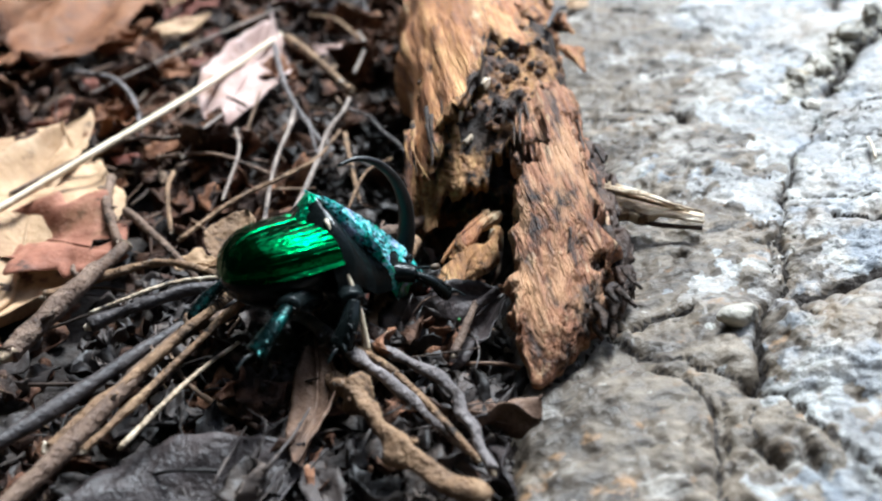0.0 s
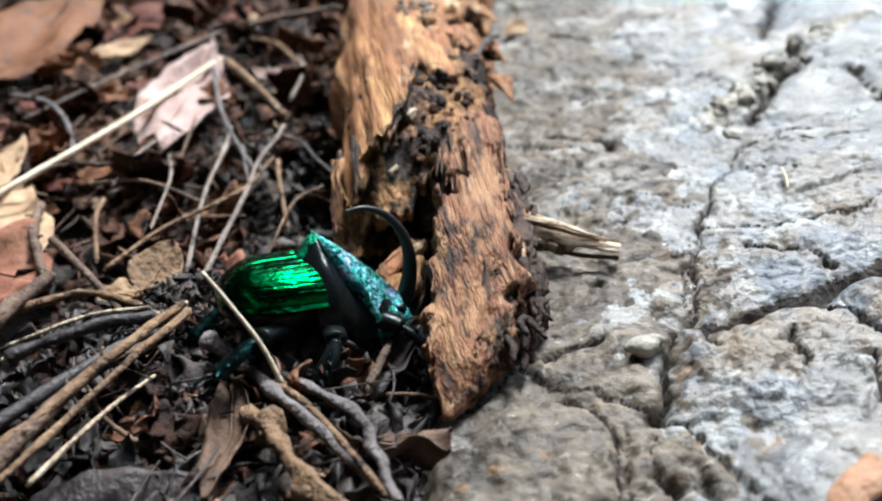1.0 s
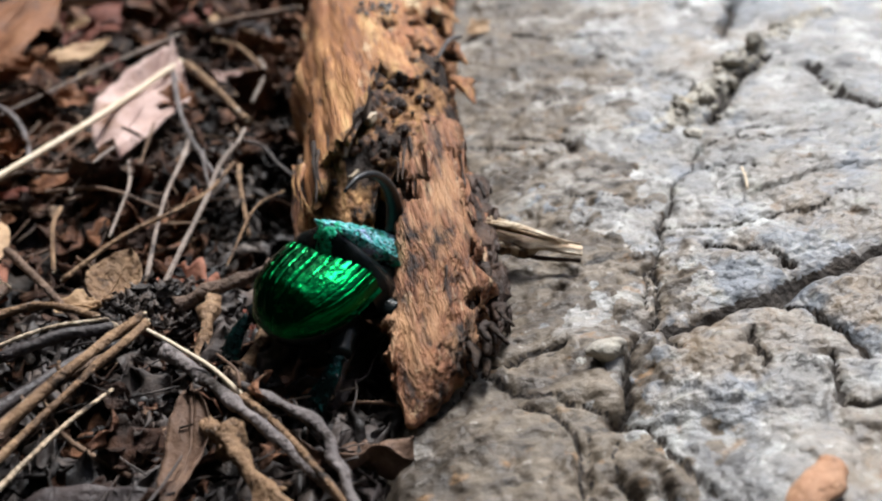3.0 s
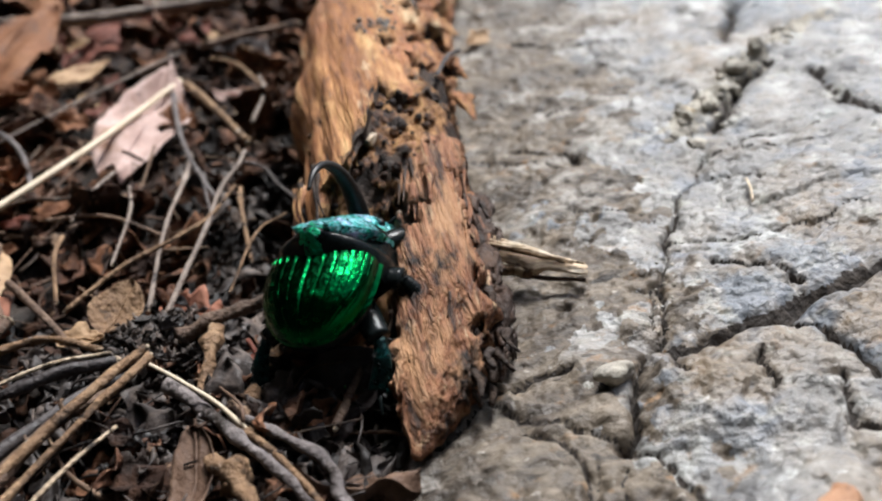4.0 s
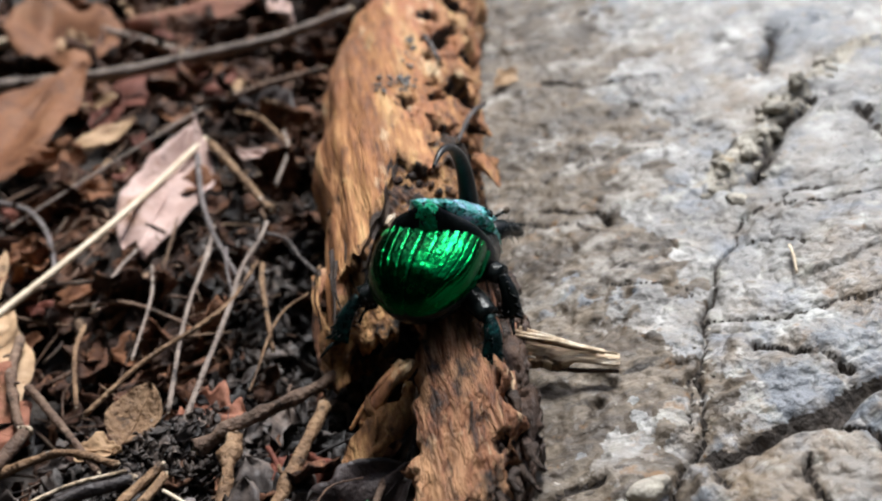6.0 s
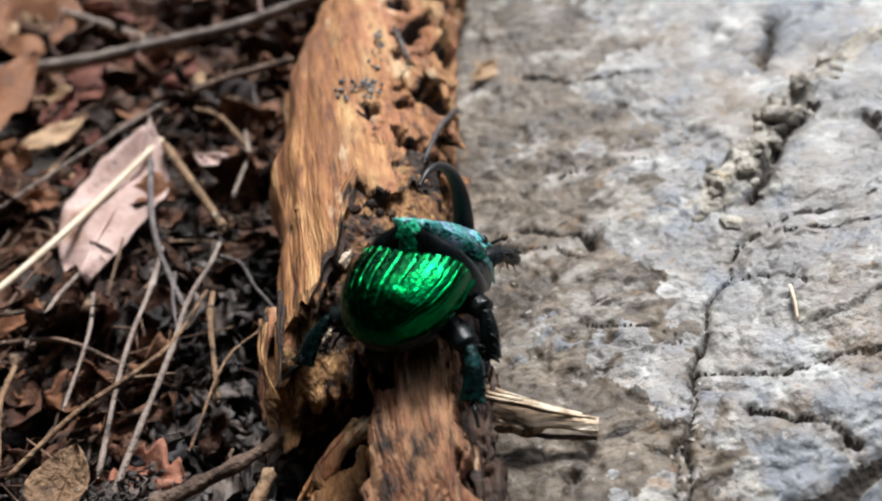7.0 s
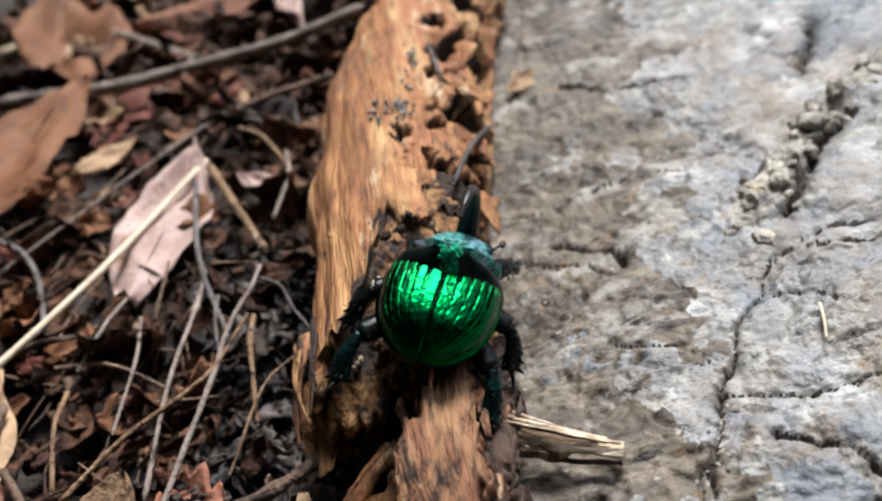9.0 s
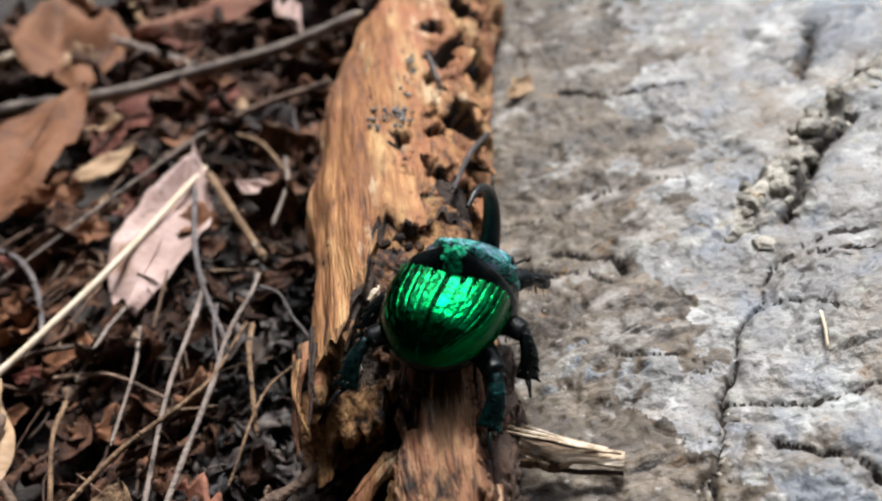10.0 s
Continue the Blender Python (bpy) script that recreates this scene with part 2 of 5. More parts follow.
    "chipbark": mat("bark_chip", [(0.2, 0.09, 0.05), (0.34, 0.18, 0.1), (0.48, 0.3, 0.19)], 1.5, 7, (0.5, 0.8), 0.04, dirt=[(3.0, 0.57, 0.66, (0.06, 0.03, 0.02), (1, 1, 1))]),
    "wet": mat("wet_leaf", [(0.015, 0.012, 0.012), (0.036, 0.028, 0.027), (0.08, 0.062, 0.058)], 2, 8, (0.35, 0.65), 0.03, spread=0.3),
    "litter": mat("litter", [(0.013, 0.0065, 0.0045), (0.065, 0.028, 0.015), (0.22, 0.11, 0.06)], 1.2, 7, (0.5, 0.85), 0.05, spread=0.8, island=True, spec=0.2, dirt=[(1.6, 0.52, 0.62, (0.016, 0.009, 0.006), (1, 1, 1)), (4.0, 0.6, 0.7, (0.3, 0.2, 0.13), (1, 1, 1))]),
    "debris": mat("debris", [(0.012, 0.01, 0.0095), (0.036, 0.029, 0.026), (0.125, 0.096, 0.078)], 1.5, 8, (0.4, 0.75), 0.02, spread=0.8, island=True, spec=0.3),
    "twiglets": mat("twiglets", [(0.03, 0.019, 0.014), (0.1, 0.06, 0.04), (0.24, 0.165, 0.105)], 1.2, 7, (0.5, 0.8), 0.02, spread=0.7, island=True),
    "elytra": mat("green_elytra", [(0.0006, 0.036, 0.011), (0.001, 0.072, 0.017), (0.002, 0.125, 0.028)], 2, 14, (0.18, 0.29), 0.008, metal=1.0, bumpscale=12),
    "teal": mat("teal_shield", [(0.006, 0.12, 0.085), (0.05, 0.36, 0.34), (0.42, 0.62, 0.74)], 4, 24, (0.25, 0.45), 0.05, metal=0.7, bumpscale=26, mix=0.65, contrast=(0.38, 0.62), dirt=[(2.4, 0.52, 0.6, (0.006, 0.3, 0.13), (1, 1, 1)), (20.0, 0.53, 0.58, (0.002, 0.01, 0.014), (1, 1, 1)), (4.0, 0.56, 0.62, (0.36, 0.44, 0.66), (1, 1, 1))]),
    "black": mat("black_chitin", [(0.003, 0.004, 0.004), (0.006, 0.008, 0.008), (0.01, 0.014, 0.014)], 3, 16, (0.12, 0.24), 0.006, spec=0.12),
    "lichen": mat("lichen", [(0.06, 0.06, 0.06), (0.2, 0.2, 0.2), (0.38, 0.37, 0.35)], 6, 14, (0.7, 0.9), 0.03, spread=0.4),
    "horn": mat("horn", [(0.004, 0.004, 0.004), (0.01, 0.01, 0.01), (0.026, 0.024, 0.022)], 3, 16, (0.3, 0.45), 0.005, spec=0.3),
    "club": mat("antenna_club", [(0.05, 0.035, 0.02), (0.12, 0.08, 0.05)], 6, 20, (0.5, 0.7), 0.0),
    "green": mat("green_shoot", [(0.05, 0.2, 0.06), (0.1, 0.35, 0.12)], 4, 10, (0.4, 0.6), 0.0),
}


# ---- mesh helpers ----
def mesh_of(name, vf, materials, smooth=True):
    me = bpy.data.meshes.new(name)
    me.from_pydata([(v[0] * U, v[1] * U, v[2] * U) for v in vf[0]], [], vf[1])
    for m in materials if isinstance(materials, list) else [materials]:
        me.materials.append(m)
    if smooth:
        me.polygons.foreach_set("use_smooth", [True] * len(me.polygons))
    if len(vf) > 2:
        me.polygons.foreach_set("material_index", vf[2])
    me.update()
    return me


def part(name, vf, material, parent=None, label="", smooth=True):
    ob = new(name, mesh_of(name, vf, material, smooth))
    if parent:
        ob.parent = parent
    if label:
        tagged(ob, label)
    return ob


def split(verts, faces, deep):
    """Faces whose corners lie deep take the second material."""
    return verts, faces, [1 if sum(deep[i] for i in f) > 0.5 * len(f) else 0 for f in faces]


def empty(name):
    ob = new(name)
    ob.empty_display_size = 0.005
    return ob


def grid_faces(nu, nv, wrap=False, off=0):
    out = []
    for i in range(nu - 1):
        for j in range(nv if wrap else nv - 1):
            k = (j + 1) % nv
            out.append((off + i * nv + j, off + i * nv + k, off + (i + 1) * nv + k, off + (i + 1) * nv + j))
    return out


def nz(x, y, z=0.0, s=1.0):
    return noise.noise((x * s, y * s, z * s))


def fbm(x, y, z, octaves=4):
    return noise.fractal((x, y, z), 0.9, 2.1, octaves)


def spline(pts, n):
    """n places along a smooth curve through pts."""
    P = [Vector(p) for p in pts]
    P = [2 * P[0] - P[1]] + P + [2 * P[-1] - P[-2]]
    out, m = [], len(P) - 3
    for i in range(n):
        f = i / (n - 1) * m
        k = min(int(f), m - 1)
        u = f - k
        a, b, c, d = P[k:k + 4]
        out.append(0.5 * (2 * b + (c - a) * u + (2 * a - 5 * b + 4 * c - d) * u * u + (3 * b - a - 3 * c + d) * u ** 3))
    return out


def tube(pts, r0, r1, n=24, sides=8, seed=0, rough=0.12, knots=0.0, flat=1.0):
    """A tapering, uneven rod through pts, closed at both ends."""
    C = spline(pts, n)
    verts, faces = [], []
    side = None
    for i, c in enumerate(C):
        d = (C[min(i + 1, n - 1)] - C[max(i - 1, 0)]).normalized()
        if side is None:
            side = d.cross(Vector((0, 0, 1)))
            if side.length < 0.1:
                side = d.cross(Vector((1, 0, 0)))
        side = (side - d * side.dot(d)).normalized()
        up = side.cross(d)
        u = i / (n - 1)
        r = r0 + (r1 - r0) * u
        r *= 1 + knots * max(0, nz(u * 9, seed, 3.3)) ** 2 * 3
        for j in range(sides):
            a = 2 * math.pi * j / sides
            q = r * (1 + rough * 2 * nz(c.x * 4 + math.cos(a) * 0.8, c.y * 4 + seed, c.z * 4 + math.sin(a) * 0.8))
            verts.append(c + side * math.cos(a) * q + up * math.sin(a) * q * flat)
    faces = grid_faces(n, sides, True)
    verts += [C[0], C[-1]]
    k = n * sides
    for j in range(sides):
        faces.append((k, (j + 1) % sides, j))
        faces.append((k + 1, (n - 1) * sides + j, (n - 1) * sides + (j + 1) % sides))
    return verts, faces


def join(*vfs):
    verts, faces = [], []
    for v, f in vfs:
        k = len(verts)
        verts += list(v)
        faces += [tuple(i + k for i in q) for q in f]
    return verts, faces


def moved(vf, m):
    return [m @ Vector(v) for v in vf[0]], vf[1]


def ball(rx, ry, rz, n=14):
    verts = []
    for i in range(n + 1):
        b = math.pi * i / n
        for j in range(n):
            a = 2 * math.pi * j / n
            verts.append((rx * math.sin(b) * math.cos(a), ry * math.sin(b) * math.sin(a), rz * math.cos(b)))
    return verts, grid_faces(n + 1, n, True)


def leaf_shape(length, width, curl=0.2, fold=0.15, seed=0, nu=22, nv=11, wave=0.08, lobes=0.0, thick=0.012, torn=0.0):
    """A dry leaf along +y, base at the origin: folded at the midrib, curled and wavy, with two faces and an edge."""
    top = []
    for i in range(nu):
        u = i / (nu - 1)
        w = width * 0.5 * (math.sin(math.pi * min(1, u * 0.97 + 0.03)) ** 0.75) * (1.15 - 0.35 * u)
        w *= 1 + lobes * math.sin(u * 19 + seed) + torn * nz(u * 7, seed * 1.7, 0.3)
        for j in range(nv):
            s = 2 * j / (nv - 1) - 1
            z = fold * abs(s) * w + curl * length * (u - 0.5) ** 2 + wave * length * nz(u * 3, s * 1.5, seed * 2.3) + 0.015 * width * math.cos(u * 40 - abs(s) * 9) * abs(s)
            z += curl * 0.6 * s * s * w
            top.append(Vector((s * w * (1 - 0.12 * abs(curl) * abs(s)) + 0.06 * length * nz(u * 2, seed, 9.1), u * length, z)))
    k = len(top)
    f = grid_faces(nu, nv)
    faces = f + [tuple(k + i for i in reversed(q)) for q in f]
    rim = [j for j in range(nv)] + [i * nv + nv - 1 for i in range(1, nu)] + [(nu - 1) * nv + j for j in range(nv - 2, -1, -1)] + [i * nv for i in range(nu - 2, 0, -1)]
    for a, b in zip(rim, rim[1:] + rim[:1]):
        faces.append((b, a, a + k, b + k))
    return top + [v - Vector((0, 0, thick)) for v in top], faces


# ---- stone slab ----
def edge_x(y):
    return 1.05 + 0.17 * (y - 5) + 0.15 * nz(y, 2.0, 0.0, 1.1) + 0.05 * nz(y, 6.0, 0.0, 5.0)


CRACKS = [  # way in plan, half width, depth
    ([(5.7, 10.65), (5.4, 10.3), (5.25, 10.05), (4.92, 9.55), (4.7, 9.2), (4.5, 8.85), (4.22, 8.3), (4.0, 7.65), (3.8, 7.2), (3.7, 7.0)], 0.03, 0.08),
    ([(4.05, 8.0), (3.86, 7.62), (3.72, 7.3)], 0.03, 0.06),
    ([(3.7, 7.0), (3.5, 6.9), (3.3, 6.55), (3.2, 6.3), (3.18, 6.05), (3.0, 5.9)], 0.035, 0.13),
    ([(4.68, 8.1), (4.9, 7.92), (5.02, 7.7), (5.25, 7.45)], 0.026, 0.085),
    ([(4.42, 6.55), (4.34, 6.25), (4.25, 6.02), (4.14, 5.9)], 0.032, 0.13),
    ([(3.78, 6.72), (3.72, 6.5), (3.74, 6.38)], 0.03, 0.07),
    ([(4.8, 6.85), (5.0, 6.6), (5.06, 6.35), (5.14, 6.2), (5.14, 5.9)], 0.035, 0.12),
    ([(4.85, 5.95), (4.72, 5.65), (4.62, 5.35), (4.75, 5.25), (5.1, 5.2)], 0.03, 0.09),
    ([(1.4, 6.62), (1.8, 6.78), (2.3, 6.9), (2.85, 6.95)], 0.03, 0.07),
    ([(1.5, 6.4), (2.0, 6.6), (2.4, 6.35), (2.65, 6.1), (3.1, 5.92)], 0.035, 0.05),
    ([(2.3, 6.3), (2.52, 6.0), (2.62, 5.6), (2.5, 5.2), (2.35, 4.7), (2.3, 4.2)], 0.035, 0.065),
    ([(3.0, 5.9), (3.2, 5.7), (3.24, 5.2), (3.35, 4.8), (3.5, 4.3)], 0.035, 0.06),
    ([(2.72, 5.75), (2.62, 5.4), (2.5, 4.95)], 0.03, 0.045),
    ([(2.92, 5.65), (2.82, 5.2), (2.8, 4.8)], 0.03, 0.045),
    ([(4.5, 8.83), (4.9, 8.62), (5.2, 8.52), (5.55, 8.42), (5.9, 8.4), (6.6, 8.5)], 0.022, 0.05),
    ([(5.22, 10.05), (5.55, 9.85), (5.75, 9.6), (5.85, 9.4)], 0.024, 0.07),
    ([(5.4, 10.3), (5.7, 10.6), (6.1, 10.5), (6.5, 10.35), (7.2, 10.3)], 0.026, 0.07),
    ([(6.0, 10.7), (6.4, 10.85), (6.9, 10.75), (7.6, 10.9)], 0.03, 0.08),
    ([(3.6, 10.6), (4.1, 10.42), (4.7, 10.3), (5.2, 10.02)], 0.018, 0.035),
    ([(3.75, 9.85), (4.3, 9.55), (4.65, 9.1)], 0.02, 0.045),
    ([(3.35, 9.8), (3.22, 9.4)], 0.02, 0.04),
    ([(3.55, 12.15), (3.85, 11.9), (4.15, 11.7), (4.25, 11.4)], 0.045, 0.11),
    ([(2.9, 12.05), (3.5, 11.65), (4.05, 11.2)], 0.03, 0.06),
    ([(6.15, 11.4), (6.5, 11.8), (6.95, 12.35), (7.6, 12.9)], 0.07, 0.16),
    ([(7.6, 14.5), (8.0, 15.1), (8.4, 15.8)], 0.08, 0.16),
    ([(8.0, 12.3), (8.0, 11.4), (8.15, 10.8), (8.6, 10.3)], 0.07, 0.16),
    ([(2.6, 13.6), (3.6, 13.0), (4.6, 13.1), (5.4, 12.8)], 0.03, 0.05),
    ([(4.6, 16.5), (5.6, 15.6), (6.5, 15.4)], 0.05, 0.08),
]
GROOVE = [(3.66, 6.98), (3.9, 6.74), (4.2, 6.8), (4.5, 6.9), (4.9, 6.95), (5.2, 7.08), (5.5, 7.15), (6.1, 7.3), (6.8, 7.3)]  # a step with a sloping far side
LOBES = [(4.15, 6.1, 0.8, 0.65, 0.1), (2.1, 5.6, 0.6, 0.6, 0.04), (4.75, 7.75, 0.75, 0.55, 0.06), (3.1, 7.6, 0.5, 0.6, 0.04), (6.3, 9.1, 0.9, 0.75, 0.08), (3.7, 10.3, 0.6, 0.9, 0.05), (5.9, 6.3, 0.7, 0.7, 0.1), (4.4, 9.9, 0.5, 0.7, 0.04), (6.9, 11.8, 0.9, 0.7, 0.08), (4.6, 12.6, 0.9, 1.1, 0.07), (8.6, 13.0, 1.3, 1.2, 0.2), (3.9, 4.6, 0.6, 0.5, 0.08), (5.6, 4.9, 0.8, 0.6, 0.08), (2.3, 6.62, 0.45, 0.13, 0.05), (2.75, 6.3, 0.35, 0.18, 0.06), (5.35, 6.75, 0.3, 0.2, 0.08)]  # swells: middle, half sizes, height
RIDGE = [(5.6, 11.4), (6.0, 11.8), (6.45, 12.2), (6.95, 12.7), (7.5, 13.2), (8.3, 13.7), (9.5, 14.6)]


def near_line(xs, ys, pts):
    """Distance of each place to a broken line, and the side on which it lies (+1: to the left of its way)."""
    best, side = np.full(xs.shape, 99.0), np.ones(xs.shape)
    for (ax, ay), (bx, by) in zip(pts, pts[1:]):
        dx, dy = bx - ax, by - ay
        t = np.clip(((xs - ax) * dx + (ys - ay) * dy) / (dx * dx + dy * dy), 0, 1)
        q = np.hypot(xs - ax - t * dx, ys - ay - t * dy)
        side = np.where(q < best, np.sign(dx * (ys - ay) - dy * (xs - ax)), side)
        best = np.minimum(best, q)
    return best, side


def stone_heights(xs, ys):
    n = len(xs)
    P = list(zip(xs, ys))
    wob = np.array([[nz(x, y, 0, 2.3), nz(x, y, 5, 2.3), nz(x, y, 3, 8), nz(x, y, 8, 8)] for x, y in P])
    wx, wy = xs + 0.1 * wob[:, 0] + 0.035 * wob[:, 2], ys + 0.1 * wob[:, 1] + 0.035 * wob[:, 3]
    far = np.minimum(ys, 13.5) + 0.15 * np.clip(ys - 13.5, 0, 6)
    z = 0.1 + 0.12 * (np.minimum(xs, 9) - 4.3) - 0.06 * (far - 8.5)
    big = np.array([nz(x, y, 1, 0.5) for x, y in P])
    mid = np.array([fbm(x * 1.1 + 0.3 * y, y * 1.2, 2, 4) for x, y in P])
    fine = np.array([fbm(x * 3.4 + 0.5 * y, y * 3.6, 4, 4) for x, y in P])
    z = z + 0.1 * big + 0.09 * mid + 0.02 * fine
    # hackly break: sharp little ridges
    hack = np.array([abs(fbm(x * 2.0 + 0.4 * y, y * 2.4, 14, 4)) for x, y in P])
    z -= 0.16 * np.clip(0.2 - hack, 0, 1)
    deep = np.zeros(n)
    along = 0.75 + 0.7 * wob[:, 0]
    for pts, w, d in CRACKS:
        q, _ = near_line(wx, wy, pts)
        ww = w * np.clip(along + 0.3 * wob[:, 3], 0.35, 1.6)
        z -= 1.2 * d * np.exp(-(q / (1.1 * ww)) ** 2) + 0.3 * d * np.exp(-(q / (4 * w)) ** 2)
        # crack floors picked by depth: grit and painted shade together
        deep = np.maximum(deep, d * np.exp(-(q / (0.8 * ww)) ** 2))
    q, side = near_line(wx, wy, GROOVE)
    far_in = np.clip((wx - 3.6) / 0.3, 0, 1)
    z -= far_in * 0.2 * np.where(side > 0, np.exp(-(q / 0.14) ** 2), np.exp(-(q / 0.06) ** 2))
    # the groove's far slope, coloured dark to stand in for its shade
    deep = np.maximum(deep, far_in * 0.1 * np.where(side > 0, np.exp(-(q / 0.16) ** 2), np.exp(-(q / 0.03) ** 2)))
    q, _ = near_line(wx, wy, RIDGE)
    z += 0.2 * np.exp(-(q / 0.2) ** 2) * (0.35 + 1.6 * np.abs(wob[:, 0])) * (0.6 + 1.2 * np.abs(wob[:, 2]))
    plate = np.array([noise.cell_vector((x * 0.9 + 0.5 * nz(x, y, 9, 1.7), y * 1.2 + 0.5 * nz(x, y, 11, 1.7), 0.5))[0] for x, y in P])
    z += 0.06 * (plate - 0.5)
    for sx, sy, zz, w, d in ((0.8, 1.6, 23, 0.04, 0.04), (0.9, 0.4, 25, 0.03, 0.05), (1.4, 2.2, 29, 0.05, 0.04)):
        q = np.array([nz(x * sx + 0.3 * y * sx, y * sy, zz) + 0.12 * nz(x * 3, y * 5, zz) for x, y in P])
        g = np.array([max(0.0, min(1.0, 0.2 + 2.5 * nz(x * 0.6, y * 0.6, zz + 9))) for x, y in P])
        z -= d * g * np.exp(-(q / w) ** 2)
    for cx, cy, rx, ry, h in LOBES:
        q = ((wx - cx) / rx) ** 2 + ((wy - cy) / ry) ** 2
        z += h * np.exp(-q ** 2.5)
    # solution pits
    prng = random.Random(77)
    for i in range(190):
        cx, cy = prng.uniform(1.8, 7), prng.uniform(4.5, 13)
        r, d = prng.uniform(0.02, 0.06), prng.uniform(0.015, 0.05)
        if i == 0:
            cx, cy, r, d = 3.06, 7.97, 0.075, 0.16
        near = (np.abs(wx - cx) < 0.25) & (np.abs(wy - cy) < 0.25)
        z[near] -= d * np.exp(-(((wx[near] - cx) ** 2 + (wy[near] - cy) ** 2) / r ** 2) ** 1.5)
    # fluted foot of the slab
    flute = np.exp(-((xs - 2.9) / 0.5) ** 4 - ((ys - 4.95) / 0.55) ** 4)
    z += flute * (0.06 * np.abs(np.cos((wx + 0.15 * (ys - 5)) * 2 * np.pi / 0.42)) - 0.03)
    # broken edge to the litter
    ex = np.array([edge_x(y) for y in ys])
    z -= np.clip(ex - xs, 0, 9) * 1.6 + 0.06 * np.exp(-np.clip(xs - ex, 0, 9) / 0.1)
    return z, deep


def build_stone():
    xa = np.concatenate([np.arange(0.2, 6.6, 0.026), np.arange(6.6, 14, 0.07), np.array([16, 20, 30, 60, 150])])
    ya = np.concatenate([np.array([-60, -10, 0, 2.5]), np.arange(3.9, 10.5, 0.026), np.arange(10.5, 22, 0.05), np.arange(22, 34, 0.4), np.array([40, 60, 150])])
    X, Y = np.meshgrid(xa, ya, indexing="xy")
    xs, ys = X.ravel(), Y.ravel()
    zs, deep = stone_heights(xs, ys)
    # brown tone of the stone beside the log, with shade painted into it
    brown_shade = [x - 1.5 - 0.26 * (y - 6) < 1.85 + 1.4 * fbm(x * 0.8, y * 0.8, 3, 4) + 0.7 * fbm(x * 4, y * 4, 6, 3) and y < 24 for x, y in zip(xs, ys)]
    ridge = near_line(xs, ys, RIDGE)[0]
    kinds = [1 if d > 0.042 else 3 if r < 0.16 + 0.28 * nz(x, y, 4, 3.0) + 0.12 * nz(x, y, 6, 9.0) else 2 if s else 0 for d, s, r, x, y in zip(deep, brown_shade, ridge, xs, ys)]
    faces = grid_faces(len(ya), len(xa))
    ob = part("rock_slab", (list(zip(xs, ys, zs)), faces, [kinds[f[0]] for f in faces]), [M["stone"], M["grit_shade"], M["brown_shaded"], M["tanrock"]])
    return tagged(ob, "grey weathered cracked rock slab with tan stains", "rock", kind="structure")


# ---- ground ----
def soil_z(x, y):
    return -0.75 + 0.4 * math.exp(-((x + 0.5) / 1.3) ** 2 - ((y - 6.9) / 1.2) ** 2) + 0.3 * math.exp(-((x - 0.5) / 0.7) ** 2 - ((y - 7.4) / 0.9) ** 2) - 0.45 * math.exp(-((x - 0.1) / 0.55) ** 2 - ((y - 11) / 3.0) ** 4) + 0.25 * nz(x, y, 3, 0.5) + 0.16 * fbm(x * 1.4, y * 1.4, 8, 4)


def build_ground():
    xa = np.concatenate([np.array([-300, -100, -40, -20, -14]), np.arange(-11, 4.6, 0.09), np.array([6, 10, 20, 60, 300])])
    ya = np.concatenate([np.array([-300, -60, -10, 0, 2]), np.arange(3.5, 16, 0.09), np.arange(16, 34, 0.25), np.array([40, 60, 120, 300])])
    verts = [(x, y, soil_z(x, y) - (0.9 if x > 4.5 else 0)) for y in ya for x in xa]
    ob = part("ground", (verts, grid_faces(len(ya), len(xa))), M["soil"])
    return tagged(ob, "dark damp forest soil under leaf litter", "soil", kind="structure")


def build_light_screen():
    """Unseen dark bank added to block light round and behind, low ahead where it falls in."""
    nu, nv = 14, 72
    verts = []
    for i in range(nu):
        for j in range(nv):
            a = 2 * math.pi * j / nv
            ahead = 0.5 + 0.5 * math.cos(a - radians(48))  # 1 towards the light
            top = radians(100 - 86 * ahead ** 1.25 + 6 * nz(math.cos(a) * 4, math.sin(a) * 4, 2))
            e = -0.1 + (top + 0.1) * i / (nu - 1)
            r = 260 * (1 + 0.08 * nz(math.cos(a) * 6, math.sin(a) * 6, e * 5))
            verts.append((r * math.cos(e) * math.sin(a), 8 + r * math.cos(e) * math.cos(a), r * math.sin(e)))
    return tagged(part("backdrop", (verts, grid_faces(nu, nv, True)), M["light_screen"]), "unseen dark bank added round the place to block light", "woodland", kind="structure")


# ---- rotten log ----
LOG = [  # y, middle x, half width, height
    (8.0, 1.5, 0.88, 1.1), (10.5, 1.64, 0.98, 1.22), (12.4, 1.8, 1.1, 1.28), (15.5, 2.05, 1.32, 1.3), (18.6, 2.6, 1.3, 1.3), (20.4, 3.25, 1.1, 1.2), (25, 4.0, 1.0, 1.0)]
HOLES = [  # middle, radius, depth
    (2.0, 13.2, 0.13, 0.4), (2.08, 12.8, 0.07, 0.3), (3.0, 14.2, 0.3, 0.8), (2.72, 13.75, 0.12, 0.5), (2.5, 13.5, 0.12, 0.4), (2.5, 12.4, 0.17, 0.6), (2.55, 12.05, 0.13, 0.5),
    (2.3, 12.6, 0.06, 0.25), (2.5, 14.0, 0.08, 0.25), (3.4, 16.5, 0.36, 0.8), (3.1, 16.4, 0.2, 0.5), (2.8, 16.0, 0.26, 0.26), (2.6, 15.1, 0.14, 0.35), (1.7, 11.3, 0.1, 0.5),
